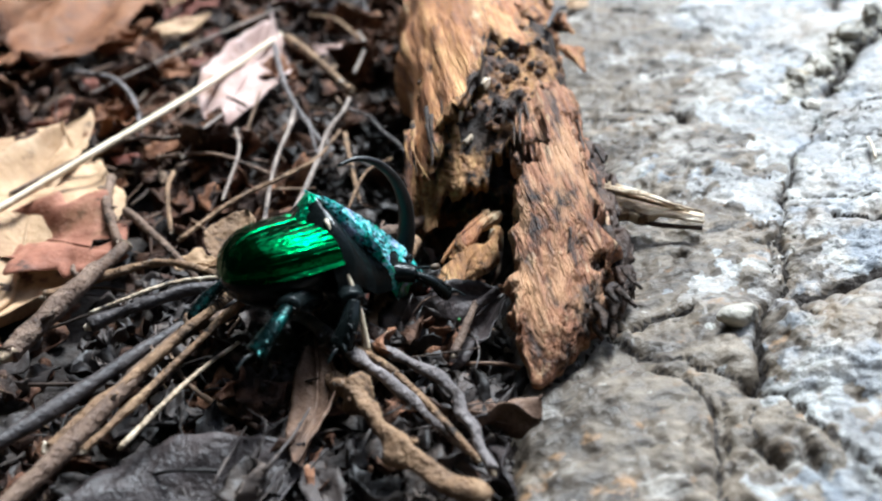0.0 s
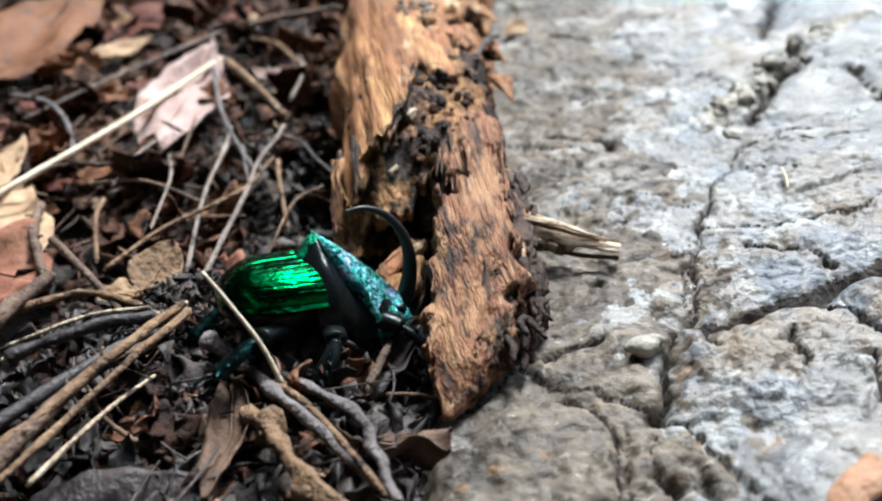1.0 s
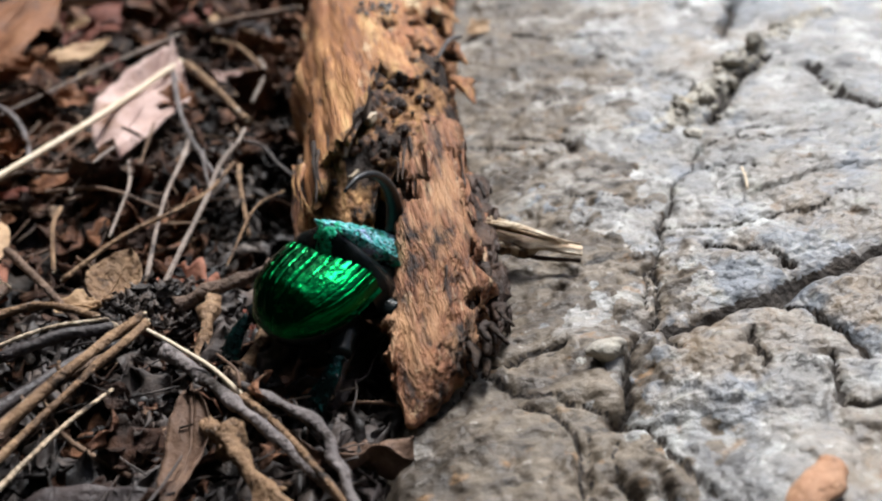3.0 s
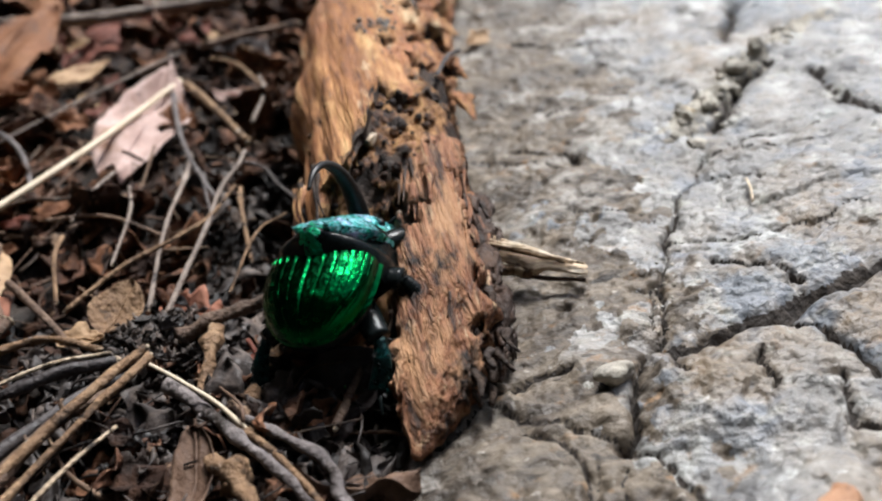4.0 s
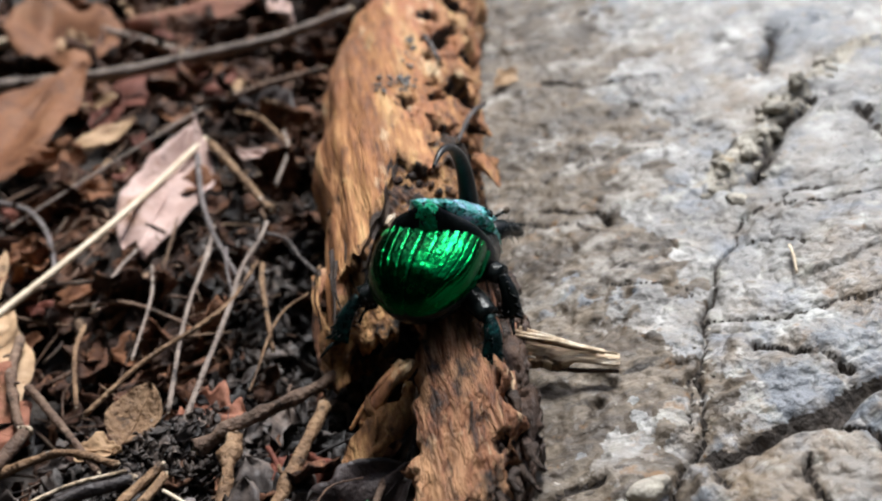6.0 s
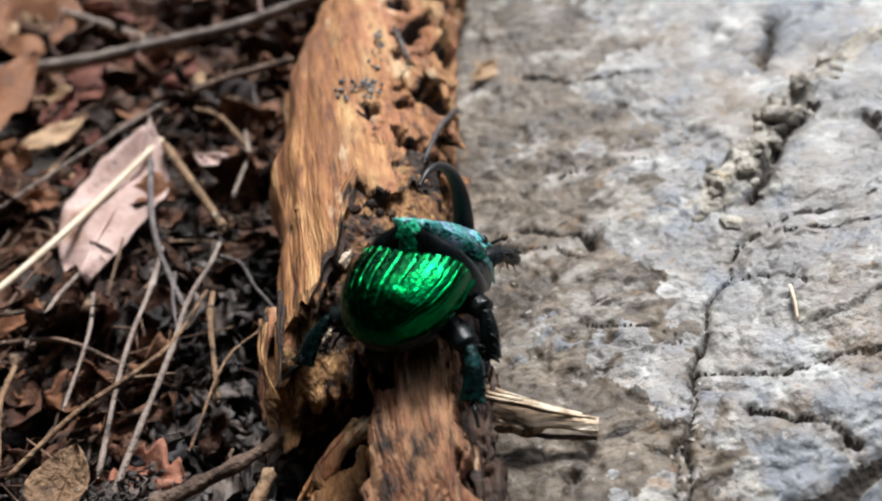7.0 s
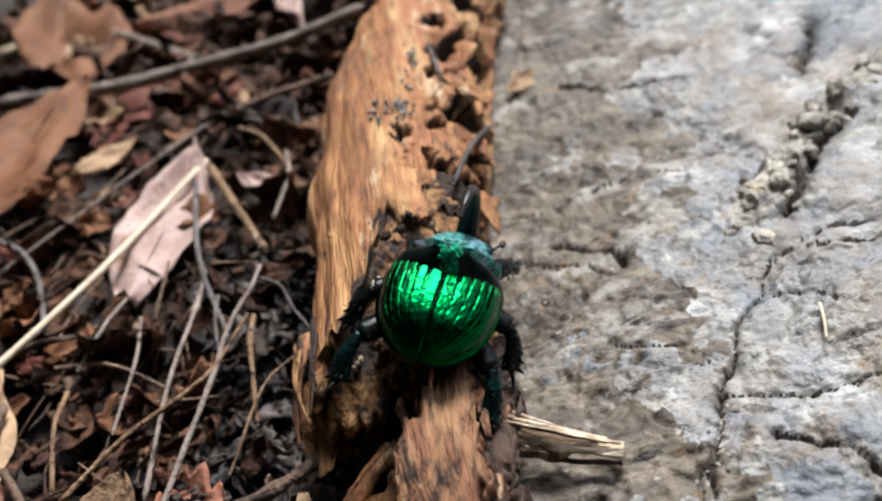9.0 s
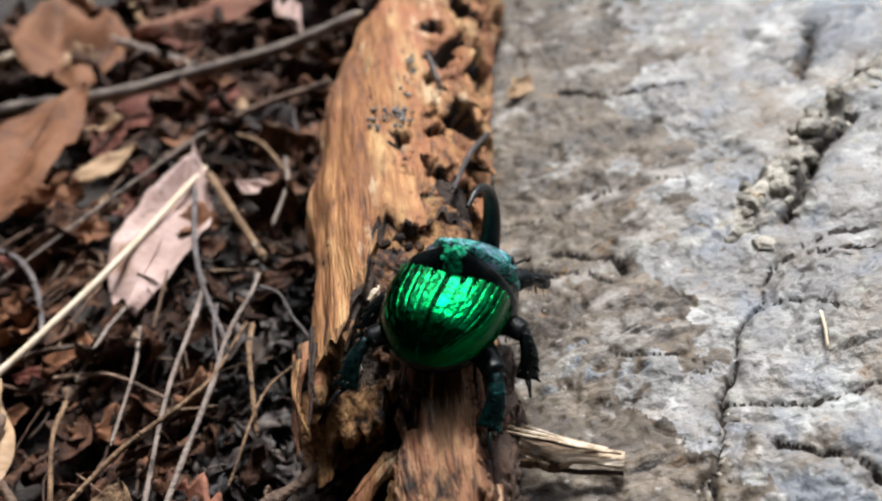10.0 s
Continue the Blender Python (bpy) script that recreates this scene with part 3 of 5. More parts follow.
    (1.9, 11.1, 0.12, 0.5), (2.8, 17.0, 0.2, 0.4), (3.5, 18.1, 0.3, 0.6), (2.9, 12.9, 0.12, 0.5), (2.9, 12.2, 0.2, 0.6), (2.75, 14.7, 0.1, 0.3), (3.1, 15.2, 0.12, 0.35), (2.3, 11.8, 0.1, 0.4)]
RIM = [(-9, 9.2), (0.5, 9.2), (0.75, 9.5), (1.0, 9.7), (1.2, 9.8), (1.4, 10.05), (1.52, 10.6), (1.7, 11.1), (2.05, 11.4), (2.4, 11.55), (9, 11.6)]  # the shell's broken edge: x, y


def along(table, x):
    for (a, p), (b, q) in zip(table, table[1:]):
        if x <= b:
            return p + (q - p) * (x - a) / (b - a)
    return table[-1][1]


def log_at(y):
    for a, b in zip(LOG, LOG[1:]):
        if y <= b[0]:
            u = max(0, (y - a[0]) / (b[0] - a[0]))
            u = u * u * (3 - 2 * u) * 0.5 + u * 0.5
            return [p + (q - p) * u for p, q in zip(a[1:], b[1:])]
    return LOG[-1][1:]


def log_point(y, a, inner=1.0):
    c, w, h = log_at(y)
    ca, sa = math.cos(a), math.sin(a)
    k = 0.8
    x = c + w * inner * math.copysign(abs(ca) ** k, ca)
    z = (h if sa > 0 else 0.35) * inner * math.copysign(abs(sa) ** k, sa)
    return Vector((x, y, z))


def core_z(x, y):
    """Height of the crumbly core that the broken shell lays bare."""
    c, w, h = log_at(y)
    top = h * max(0.05, 1 - min(1, abs(x - c) / w) ** 2.4) ** 0.4
    sink = 0.16 + 0.5 * max(0, 10.0 - y) ** 1.3 + 0.28 * math.exp(-((x - 1.3) / 0.3) ** 2 - ((y - 9.65) / 0.35) ** 2)
    return top - sink + 0.16 * fbm(x * 2.2, y * 1.8, 5, 4) + 0.05 * fbm(x * 7, y * 5, 9, 3)


CORE_END = [(0, 9.34), (0.5, 9.3), (0.75, 9.2), (1.05, 9.1), (1.22, 9.12), (1.32, 9.3), (1.45, 9.4), (1.75, 9.4), (2.2, 9.5), (3, 9.7)]


def core_shape():
    nu, nv = 90, 130
    verts, kinds = [], []
    for i in range(nu):
        x = 0.42 + 2.2 * i / (nu - 1)
        end = along(CORE_END, x) + 0.16 * nz(x * 5, 1, 3) + 0.2 * nz(x * 13, 4, 3)
        for j in range(nv):
            y = end + (12.2 - end) * (j / (nv - 1)) ** 1.2
            z = core_z(x, y)
            c, w, _ = log_at(y)
            verts.append((max(x, c - w * (0.8 if y > 10.2 else 1.2)), y, z))
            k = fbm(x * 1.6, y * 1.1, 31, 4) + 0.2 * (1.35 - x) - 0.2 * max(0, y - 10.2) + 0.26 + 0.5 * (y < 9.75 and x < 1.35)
            # black patch coloured in for the shade under the beetle
            hollow_shade = ((x - 1.3) / 0.3) ** 2 + ((y - 9.65) / 0.35) ** 2 < 0.3 + 1.0 * nz(x * 4, y * 4, 7)
            kinds.append(1 if hollow_shade else 0 if k > 0.08 else 2 if k > -0.24 else 1)
    k = len(verts)
    verts += [(x, y, z - 0.16 - 0.1 * nz(x * 6, y * 6, 2)) for x, y, z in verts]
    f = grid_faces(nu, nv)
    faces = [tuple(reversed(q)) for q in f] + [tuple(k + i for i in q) for q in f]
    # underside coloured black throughout
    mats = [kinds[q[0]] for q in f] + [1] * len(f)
    rim = [j for j in range(nv)] + [i * nv + nv - 1 for i in range(1, nu)] + [(nu - 1) * nv + j for j in range(nv - 2, -1, -1)] + [i * nv for i in range(nu - 2, 0, -1)]
    for a, b in zip(rim, rim[1:] + rim[:1]):
        faces.append((a, b, b + k, a + k))
        mats.append(kinds[a])
    return verts, faces, mats


def build_log():
    thing = tagged(empty("rotten_log"), "rotting orange-brown log with crumbling holes lying on rock edge", "log")
    nu, nv = 380, 180
    verts, deep = [], []
    for i in range(nu):
        for j in range(nv):
            a = 2 * math.pi * j / nv
            y0 = 9.3
            for _ in range(3):
                q = log_point(y0, a)
                y0 = (along(RIM, q.x) if q.z > 0 else 9.2 + 0.9 * max(0, q.x - 0.6)) + 0.3 * nz(math.cos(a) * 3.5, math.sin(a) * 3.5, 1.7) + 0.22 * nz(math.cos(a) * 11, math.sin(a) * 11, 4.7)
            u = i / (nu - 1)
            y = y0 + (25 - y0) * (u * 0.55 + 0.45 * u * u)
            p = log_point(y, a)
            out = Vector((math.cos(a), 0, math.sin(a)))
            # fibres and waves
            d = 0.07 * fbm(p.x * 1.1, y * 0.35, p.z * 1.1, 4) + 0.05 * fbm(p.x * 6, y * 0.5, p.z * 6, 4)
            # crumbling side
            rot = max(0.0, min(1.0, (math.cos(a) - 0.05) * 2.2 + 0.8 * nz(p.x, y, 6, 0.8)))
            cell = fbm(p.x * 2.4, y * 1.5, p.z * 2.4 + 5, 4)
            d -= rot * (0.04 + 0.2 * max(0, cell - 0.12) + 0.09 * abs(fbm(p.x * 5, y * 3.2, p.z * 5, 3)))
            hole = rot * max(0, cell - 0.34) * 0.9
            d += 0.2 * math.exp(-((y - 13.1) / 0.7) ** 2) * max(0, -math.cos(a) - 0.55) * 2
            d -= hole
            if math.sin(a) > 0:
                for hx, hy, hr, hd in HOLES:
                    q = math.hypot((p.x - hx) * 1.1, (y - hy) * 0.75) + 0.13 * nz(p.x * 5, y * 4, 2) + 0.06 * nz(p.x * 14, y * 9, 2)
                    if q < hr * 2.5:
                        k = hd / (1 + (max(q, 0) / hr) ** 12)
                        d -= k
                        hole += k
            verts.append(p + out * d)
            # black by depth paints the holes' shade; the broken rim is black rot
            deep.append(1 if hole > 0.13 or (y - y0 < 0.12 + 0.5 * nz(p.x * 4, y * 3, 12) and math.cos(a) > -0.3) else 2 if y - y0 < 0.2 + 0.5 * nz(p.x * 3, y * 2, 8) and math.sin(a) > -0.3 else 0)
    # the hollow inside of the broken end; its shade is painted black
    m = 14
    for i in range(m):
        for j in range(nv):
            a = 2 * math.pi * j / nv
            v = verts[j]
            s = 0.86 - 0.03 * i + 0.1 * nz(math.cos(a) * 5, math.sin(a) * 5, i * 0.5)
            y = v.y + 0.02 + 0.16 * i
            c, w, h = log_at(y)
            mid = Vector((c, y, 0.35))
            verts.append(mid + (Vector((v.x, y, v.z)) - mid) * s)
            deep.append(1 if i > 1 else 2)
    faces = grid_faces(nu, nv, True)
    k = nu * nv
    for j in range(nv):
        faces.append((j, (j + 1) % nv, k + (j + 1) % nv, k + j))
    faces += [tuple(reversed(f)) for f in grid_faces(m, nv, True, k)]
    faces.append(tuple(k + (m - 1) * nv + j for j in range(nv)))
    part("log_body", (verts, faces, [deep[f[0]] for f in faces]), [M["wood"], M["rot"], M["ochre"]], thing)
    # the long strip that runs on from the log's right side to the near tip
    part("wood_strip", ribbon([(2.25, 10.75, 0.55), (2.12, 10.1, 0.74), (2.02, 9.3, 0.72), (1.88, 8.3, 0.62), (1.82, 7.6, 0.45), (1.68, 7.0, 0.22), (1.5, 6.55, 0.07), (1.33, 6.15, 0.0)],
                              [0.3, 0.36, 0.34, 0.34, 0.42, 0.41, 0.24, 0.04], 0.26, 3), [M["strip"], M["darkwood"]], thing, "fibrous reddish wood strip")
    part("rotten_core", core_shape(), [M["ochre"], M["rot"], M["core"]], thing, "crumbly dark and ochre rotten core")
    for x, y, r in ((1.16, 9.9, 0.07), (1.5, 10.3, 0.08), (1.22, 9.6, 0.06)):
        z = core_z(x, y) + 0.04
        part("pale_crumb", tube([(x - r, y - r, z), (x, y, z + 0.03), (x + 0.5 * r, y + 1.3 * r, z + 0.02)], r * 0.7, r * 0.45, 8, 7, x * 9, 0.7), M["pale"], thing, smooth=False)
    part("wood_chunk", tube([(1.42, 9.15, -0.05), (1.2, 8.85, 0.02), (1.0, 8.55, 0.0), (0.86, 8.35, -0.08)], 0.1, 0.085, 40, 16, 6, 0.35, 0, 0.7), M["wood"], thing, "bright ochre splintered chunk")
    for o, r in ((0.07, 0.03), (-0.06, 0.04)):
        part("splinter", tube([(1.38 + o, 9.1, 0.02), (1.16 + o, 8.8, 0.07), (0.95 + o, 8.5, 0.04), (0.82 + 1.5 * o, 8.3, -0.05)], r, r * 0.4, 22, 7, r * 90, 0.4), M["wood"], thing)
    # loose fibres along the strip and the log's ragged end
    rng = random.Random(5)
    lane = spline([(2.2, 10.6, 0.95), (2.02, 9.3, 0.93), (1.88, 8.3, 0.86), (1.82, 7.6, 0.68), (1.68, 7.0, 0.44), (1.5, 6.55, 0.25)], 60)
    for i in range(70):
        k = rng.randrange(0, 50)
        o = rng.uniform(-0.36, 0.36)
        lift = -0.5 * o * o + rng.uniform(-0.08, 0.04)
        n = rng.randrange(5, 10)
        pts = [lane[min(59, k + q)] + Vector((o + rng.gauss(0, 0.02), 0, lift + rng.gauss(0, 0.015))) for q in (0, n // 2, n)]
        part("fibre", tube(pts, rng.uniform(0.015, 0.035), 0.006, 9, 5, i, 0.4, 0, 0.6), M["strip"] if i % 4 else M["darkwood"], thing)
    for i in range(11):
        x = rng.uniform(0.45, 1.4)
        z = 0.1 + 0.9 * math.sqrt(max(0, 1 - ((x - 1.5) / 1.1) ** 2))
        y = 9.3 + 0.9 * max(0, x - 0.7) + rng.uniform(-0.1, 0.5)
        part("fibre", tube([(x, y + 0.5, z + 0.05), (x + rng.gauss(0, 0.03), y, z), (x + rng.gauss(0, 0.06), y - rng.uniform(0.2, 0.5), z - rng.uniform(0.02, 0.2))], 0.026, 0.006, 9, 5, i + 70, 0.4, 0, 0.6), M["ochre"] if i % 3 == 0 else M["rot"], thing)
    rng = random.Random(8)
    for i in range(90):
        y = rng.uniform(9.5, 11.4)
        x = rng.uniform(0.75, 2.3)
        z = core_z(x, y) + 0.03
        r = rng.uniform(0.02, 0.07)
        part("wood_crumb", moved(ball(r, r * 1.3, r * 0.8, 6), pose(x, y, z, rng.uniform(0, 90), rng.uniform(0, 90), 0)), M["core"] if i % 4 else M["rot"], thing, smooth=False)
    for pts, r0, r1 in (([(0.62, 10.6, 0.4), (0.55, 10.0, 0.45), (0.5, 9.5, 0.35), (0.5, 9.1, 0.2)], 0.07, 0.02),
                        ([(2.0, 9.3, 1.05), (1.95, 8.9, 1.1), (1.9, 8.6, 1.05)], 0.06, 0.015),
                        ([(2.3, 9.2, 0.7), (2.3, 8.8, 0.75), (2.26, 8.5, 0.75)], 0.07, 0.015),
                        ([(2.45, 9.4, 0.35), (2.5, 8.9, 0.4), (2.45, 8.6, 0.42)], 0.06, 0.015)):
        part("splinter", tube(pts, r0, r1, 18, 7, r0 * 90, 0.3), M["strip"], thing)
    for i, (x, y, z, l, w) in enumerate(((2.36, 8.2, 0.35, 0.9, 0.42), (2.32, 7.6, 0.3, 0.8, 0.4), (2.24, 7.15, 0.2, 0.6, 0.35), (2.44, 8.8, 0.3, 0.9, 0.42), (2.5, 9.5, 0.3, 0.9, 0.4), (1.5, 6.5, 0.02, 0.5, 0.2))):
        part("bark_crust", ribbon([(x + 0.1, y + l * 0.5, z), (x + 0.06 * nz(i, 1, 1, 3.3), y, z + 0.05), (x - 0.08, y - l * 0.5, z - 0.12)], [w * 0.3, w * 0.5, w * 0.15], 0.12, i + 11, 60, 40), [M["darkwood"], M["rot"]], thing, "dark crumbling bark")
    rng = random.Random(17)
    for i in range(34):
        y = rng.uniform(6.7, 9.4)
        x = 2.12 + 0.09 * (y - 7) + rng.gauss(0.02, 0.1)
        z = 0.42 + 0.1 * (y - 7.5) + rng.uniform(-0.25, 0.12)
        a, l = rng.gauss(0.0, 0.14), rng.uniform(0.15, 0.4)
        d = Vector((math.sin(a), -math.cos(a), rng.gauss(-0.12, 0.1))) * l
        p = Vector((x, y, z))
        part("splinter", tube([p, p + d * 0.5 + Vector((rng.gauss(0, 0.03), 0, 0.03)), p + d], rng.uniform(0.035, 0.075), 0.022, 9, 7, i + 200, 0.45, 0.3, 0.7), M["rot"] if i % 5 < 3 else M["darkwood"] if i % 5 == 3 else M["strip"], thing)
    rng = random.Random(12)
    for i in range(46):
        y, a = 13.75 + rng.gauss(0, 0.16), radians(86 + rng.gauss(0, 7))
        if i > 32:
            y, a = 14.2 + 0.12 * (i - 32) + rng.gauss(0, 0.05), radians(82 + rng.gauss(0, 2))
        p = log_point(y, a)
        r = rng.uniform(0.02, 0.045)
        part("lichen", moved(ball(r, r, r * 0.7, 6), pose(p.x, p.y, p.z + 0.02)), M["lichen"], thing, "tiny grey lichen cup" if i == 0 else "", smooth=False)
    for x, y, z, l, w, tilt in ((2.85, 13.2, 0.75, 0.8, 0.22, 10), (2.6, 14.3, 1.05, 0.9, 0.2, -12), (2.95, 14.8, 0.85, 0.7, 0.25, 14), (3.1, 16.2, 0.85, 0.9, 0.25, -8), (2.75, 11.7, 0.75, 0.8, 0.2, 6), (3.35, 17.6, 0.8, 0.9, 0.25, 10)):
        part("flake", ribbon([(x, y + l * 0.6, z), (x + 0.05, y, z + 0.06), (x + 0.02 * tilt, y - l * 0.5, z - 0.06)], [w * 0.4, w * 0.6, w * 0.12], 0.09, x * 7, 40, 20), [M["wood"], M["darkwood"]], thing)
    return thing


def ribbon(pts, halfw, thick, seed, nu=170, nv=64):
    """A rough slab of rotten fibre along pts, rounded in section, with ragged edges; its pits take the second material."""
    C = spline(pts, nu)
    verts, deep = [], []
    for i, c in enumerate(C):
        d = (C[min(i + 1, nu - 1)] - C[max(i - 1, 0)]).normalized()
        side = d.cross(Vector((0, 0, 1))).normalized()
        up = side.cross(d)
        f = i / (nu - 1) * (len(halfw) - 1)
        k = min(int(f), len(halfw) - 2)
        w = halfw[k] + (halfw[k + 1] - halfw[k]) * (f - k)
        for j in range(nv):
            a = 2 * math.pi * j / nv
            ca, sa = math.cos(a), math.sin(a)
            ww = w * (1 + 0.25 * nz(c.y * 1.8, seed, ca * 1.5) + abs(ca) ** 8 * (0.4 * nz(c.y * 5, seed * 2, ca * 2) + 0.3 * nz(c.y * 14, seed * 2, ca * 2)))
            x = ww * math.copysign(abs(ca) ** 0.8, ca)
            t = thick * min(1, w / 0.25) * math.copysign(abs(sa) ** 0.6, sa) * (0.6 + 0.4 * (sa > 0))
            q = c + side * x
            # fibres run with the strip; long splits between them
            split_ = max(0, 1 - abs(fbm(x * 7, c.y * 0.35, seed + sa * 0.5, 3)) * 9) * max(0, min(1, 0.5 + 3 * nz(x * 2, c.y * 0.9, seed + 5)))
            rough = 0.06 * fbm(x * 9, c.y * 0.5, seed + sa, 4) + 0.035 * fbm(x * 26, c.y * 0.7, seed + sa, 3) + 0.03 * fbm(x * 2, c.y * 1.2, seed + sa, 3) - 0.1 * split_
            pit = max(0, fbm(x * 2.6, c.y * 1.5, seed * 3 + sa * 0.6, 4) - 0.32 + 0.14 * ca) * 1.2
            pit = min(pit, 0.24)
            verts.append(q + up * (t + (rough - pit * (sa > -0.2)) * min(1, w / 0.2)))
            deep.append(pit > 0.07)
    faces = grid_faces(nu, nv, True)
    faces.append(tuple(range(nv - 1, -1, -1)))
    faces.append(tuple((nu - 1) * nv + j for j in range(nv)))
    return split(verts, faces, deep)


build_stone()
build_ground()
build_light_screen()
build_log()


# ---- twigs and stalks ----
def twig(name, pts, r0, r1, m, label, cat="twig", n=30, sides=8, rough=0.1, knots=0.3, group=""):
    thing = tagged(empty(name), label, cat, group)
    r0, r1 = r0 * 0.85, r1 * 0.85
    part("stem", tube(pts, r0, r1, n, sides, pts[0][0] * 7.1, rough, knots), M[m], thing)
    for e, f, r in ((pts[0], pts[1], r0), (pts[-1], pts[-2], r1)):
        e, f = Vector(e), Vector(f)
        d = (e - f).normalized()
        part("broken_end", tube([e - d * r * 0.4, e + d * r * 0.3, e + d * r * 0.9], r * 0.85, r * 0.3, 5, 7, r * 50, 0.5), M["pale"], thing)
    if r0 > 0.055:
        C = spline(pts, 9)
        for k in (2, 5):
            d = (C[k + 1] - C[k]).normalized()
            o = (d.cross(Vector((0, 0, 1))) * (1 if k == 2 else -1) + Vector((0, 0, 0.6))).normalized()
            part("bud_stub", tube([C[k], C[k] + o * r0 * 1.3, C[k] + o * r0 * 2.0 + d * r0], r0 * 0.45, r0 * 0.2, 6, 6, k, 0.2), M[m], thing)
    return thing


stub = tagged(empty("broken_twig"), "short pale splintered twig lying on grey rock", "twig")
part("stem", ribbon([(2.28, 8.8, 0.3), (2.6, 8.6, 0.28), (3.0, 8.42, 0.22), (3.42, 8.29, 0.16)], [0.1, 0.12, 0.1, 0.085], 0.1, 21, 100, 40), [M["stub"], M["bark"]], stub)
part("splinter", tube([(2.42, 8.84, 0.34), (2.7, 8.66, 0.33), (3.05, 8.48, 0.27), (3.3, 8.38, 0.22)], 0.04, 0.025, 44, 10, 7, 0.4), M["stub"], stub)
part("bark_strip", tube([(2.4, 8.64, 0.2), (2.9, 8.36, 0.13), (3.38, 8.2, 0.1)], 0.03, 0.022, 30, 8, 5, 0.4), M["darkwood"], stub, "dark bark underside")
for dx, r in ((0.0, 0.022), (0.05, 0.018), (-0.04, 0.016)):
    part("fibre", tube([(2.5 + dx, 8.72 + dx, 0.42), (2.85, 8.5 + dx, 0.4), (3.12 - dx, 8.39 + dx, 0.31), (3.32 - 2 * dx, 8.33 + dx, 0.25)], r, r * 0.6, 24, 6, dx * 90, 0.5), M["stub"], stub)

twig("straw", [(-7.0, 6.4, 0.0), (-5.0, 9.1, 0.05), (-3.49, 11.35, 0.15), (-2.3, 13.7, 0.1), (-1.4, 16.7, -0.15)], 0.05, 0.062, "straw", "long pale dry grass stalk lying over leaves", "straw", 40, 10, 0.05, 0.0)
twig("thin_twig", [(-1.15, 8.3, -0.25), (-0.88, 9.33, -0.05), (-0.6, 10.7, 0.02), (-0.45, 11.6, 0.08), (-0.25, 12.3, 0.06), (-0.17, 12.75, 0.05)], 0.042, 0.034, "ash", "thin pale grey twig with crumbly tip", n=50)
twig("thin_twig", [(-0.2, 12.65, -0.06), (0.08, 12.4, -0.08), (0.25, 11.9, -0.1), (0.49, 11.37, -0.14), (0.7, 10.6, -0.3)], 0.028, 0.022, "grey", "hair-thin grey twig beside log", n=40)
LOOSE = [  # way, thickness, material, label
    ([(-1.25, 16.2, -0.05), (-0.75, 14.8, 0.05), (-0.14, 13.2, 0.0)], 0.085, "bark", "thin orange-brown stalk among leaf litter"),
    ([(-1.43, 15.8, -0.05), (-1.2, 14.1, 0.02), (-0.95, 12.9, 0.0), (-0.53, 11.6, -0.1)], 0.05, "grey", "thin grey wavy twig among leaf litter"),
    ([(-0.95, 13.1, -0.05), (-0.97, 12.2, 0.0), (-1.1, 10.8, 0.03), (-1.16, 9.2, -0.1)], 0.038, "ash", "thin pale wavy twig among leaf litter"),
    ([(-0.24, 11.9, -0.1), (-0.2, 11.2, 0.0), (-0.08, 10.0, -0.15)], 0.04, "bark", "thin olive-brown stalk among leaf litter"),
    ([(-1.98, 12.9, -0.05), (-2.15, 12.2, 0.02), (-2.35, 11.5, -0.05)], 0.035, "ash", "short pale twig among leaf litter"),
    ([(-2.42, 11.2, -0.1), (-2.36, 10.5, 0.0), (-2.2, 9.6, -0.1)], 0.035, "bark", "short brown twig among leaf litter"),
    ([(-2.1, 9.5, -0.15), (-1.51, 10.06, 0.0), (-0.9, 10.5, 0.05), (-0.57, 10.9, 0.05), (-0.3, 11.9, -0.05)], 0.035, "bark", "thin curved brown twig among leaf litter"),
    ([(-4.7, 15.5, -0.1), (-3.9, 14.6, 0.05), (-3.4, 13.7, 0.03), (-3.1, 12.7, -0.1)], 0.055, "grey", "thin grey curved twig among leaf litter"),
    ([(-2.7, 11.72, -0.1), (-1.9, 11.4, 0.0), (-1.1, 10.8, -0.1)], 0.035, "twig", "thin brown twig among leaf litter"),
    ([(-1.1, 18.3, 0.0), (-2.5, 16.5, 0.0), (-3.4, 15.3, -0.02), (-4.2, 14.4, -0.1)], 0.032, "ash", "thin straight pale stalk over leaf litter"),
    ([(-0.75, 12.5, -0.1), (-0.68, 11.8, 0.0), (-0.55, 11.0, -0.1)], 0.03, "grey", "thin grey twig among leaf litter"),
    ([(-4.4, 11.0, -0.1), (-3.3, 12.1, 0.0), (-2.5, 12.3, -0.1)], 0.045, "twig", "thin brown twig among leaf litter"),
    ([(-1.75, 12.4, -0.1), (-1.6, 11.4, 0.0), (-1.7, 10.3, -0.1)], 0.03, "ash", "thin pale twig among leaf litter"),
    ([(-0.3, 9.3, -0.1), (0.0, 10.4, 0.0), (0.35, 11.0, -0.1)], 0.02, "bark", "hair-thin brown stalk beside log"),
    ([(-3.2, 11.2, -0.1), (-3.0, 10.2, 0.05), (-2.7, 9.3, 0.0)], 0.07, "twig", "stout brown twig among leaf litter"),
    ([(0.1, 15.6, -0.1), (-0.4, 16.8, 0.0), (-0.9, 17.6, -0.1)], 0.05, "bark", "thin brown stalk beside log"),
    ([(-0.1, 14.2, -0.1), (0.1, 15.2, 0.0), (0.0, 16.3, -0.1)], 0.04, "ash", "thin pale stalk beside log"),
]
for way, r, m, text in LOOSE:
    twig("thin_twig", way, r, r * 0.8, m, text, n=36)
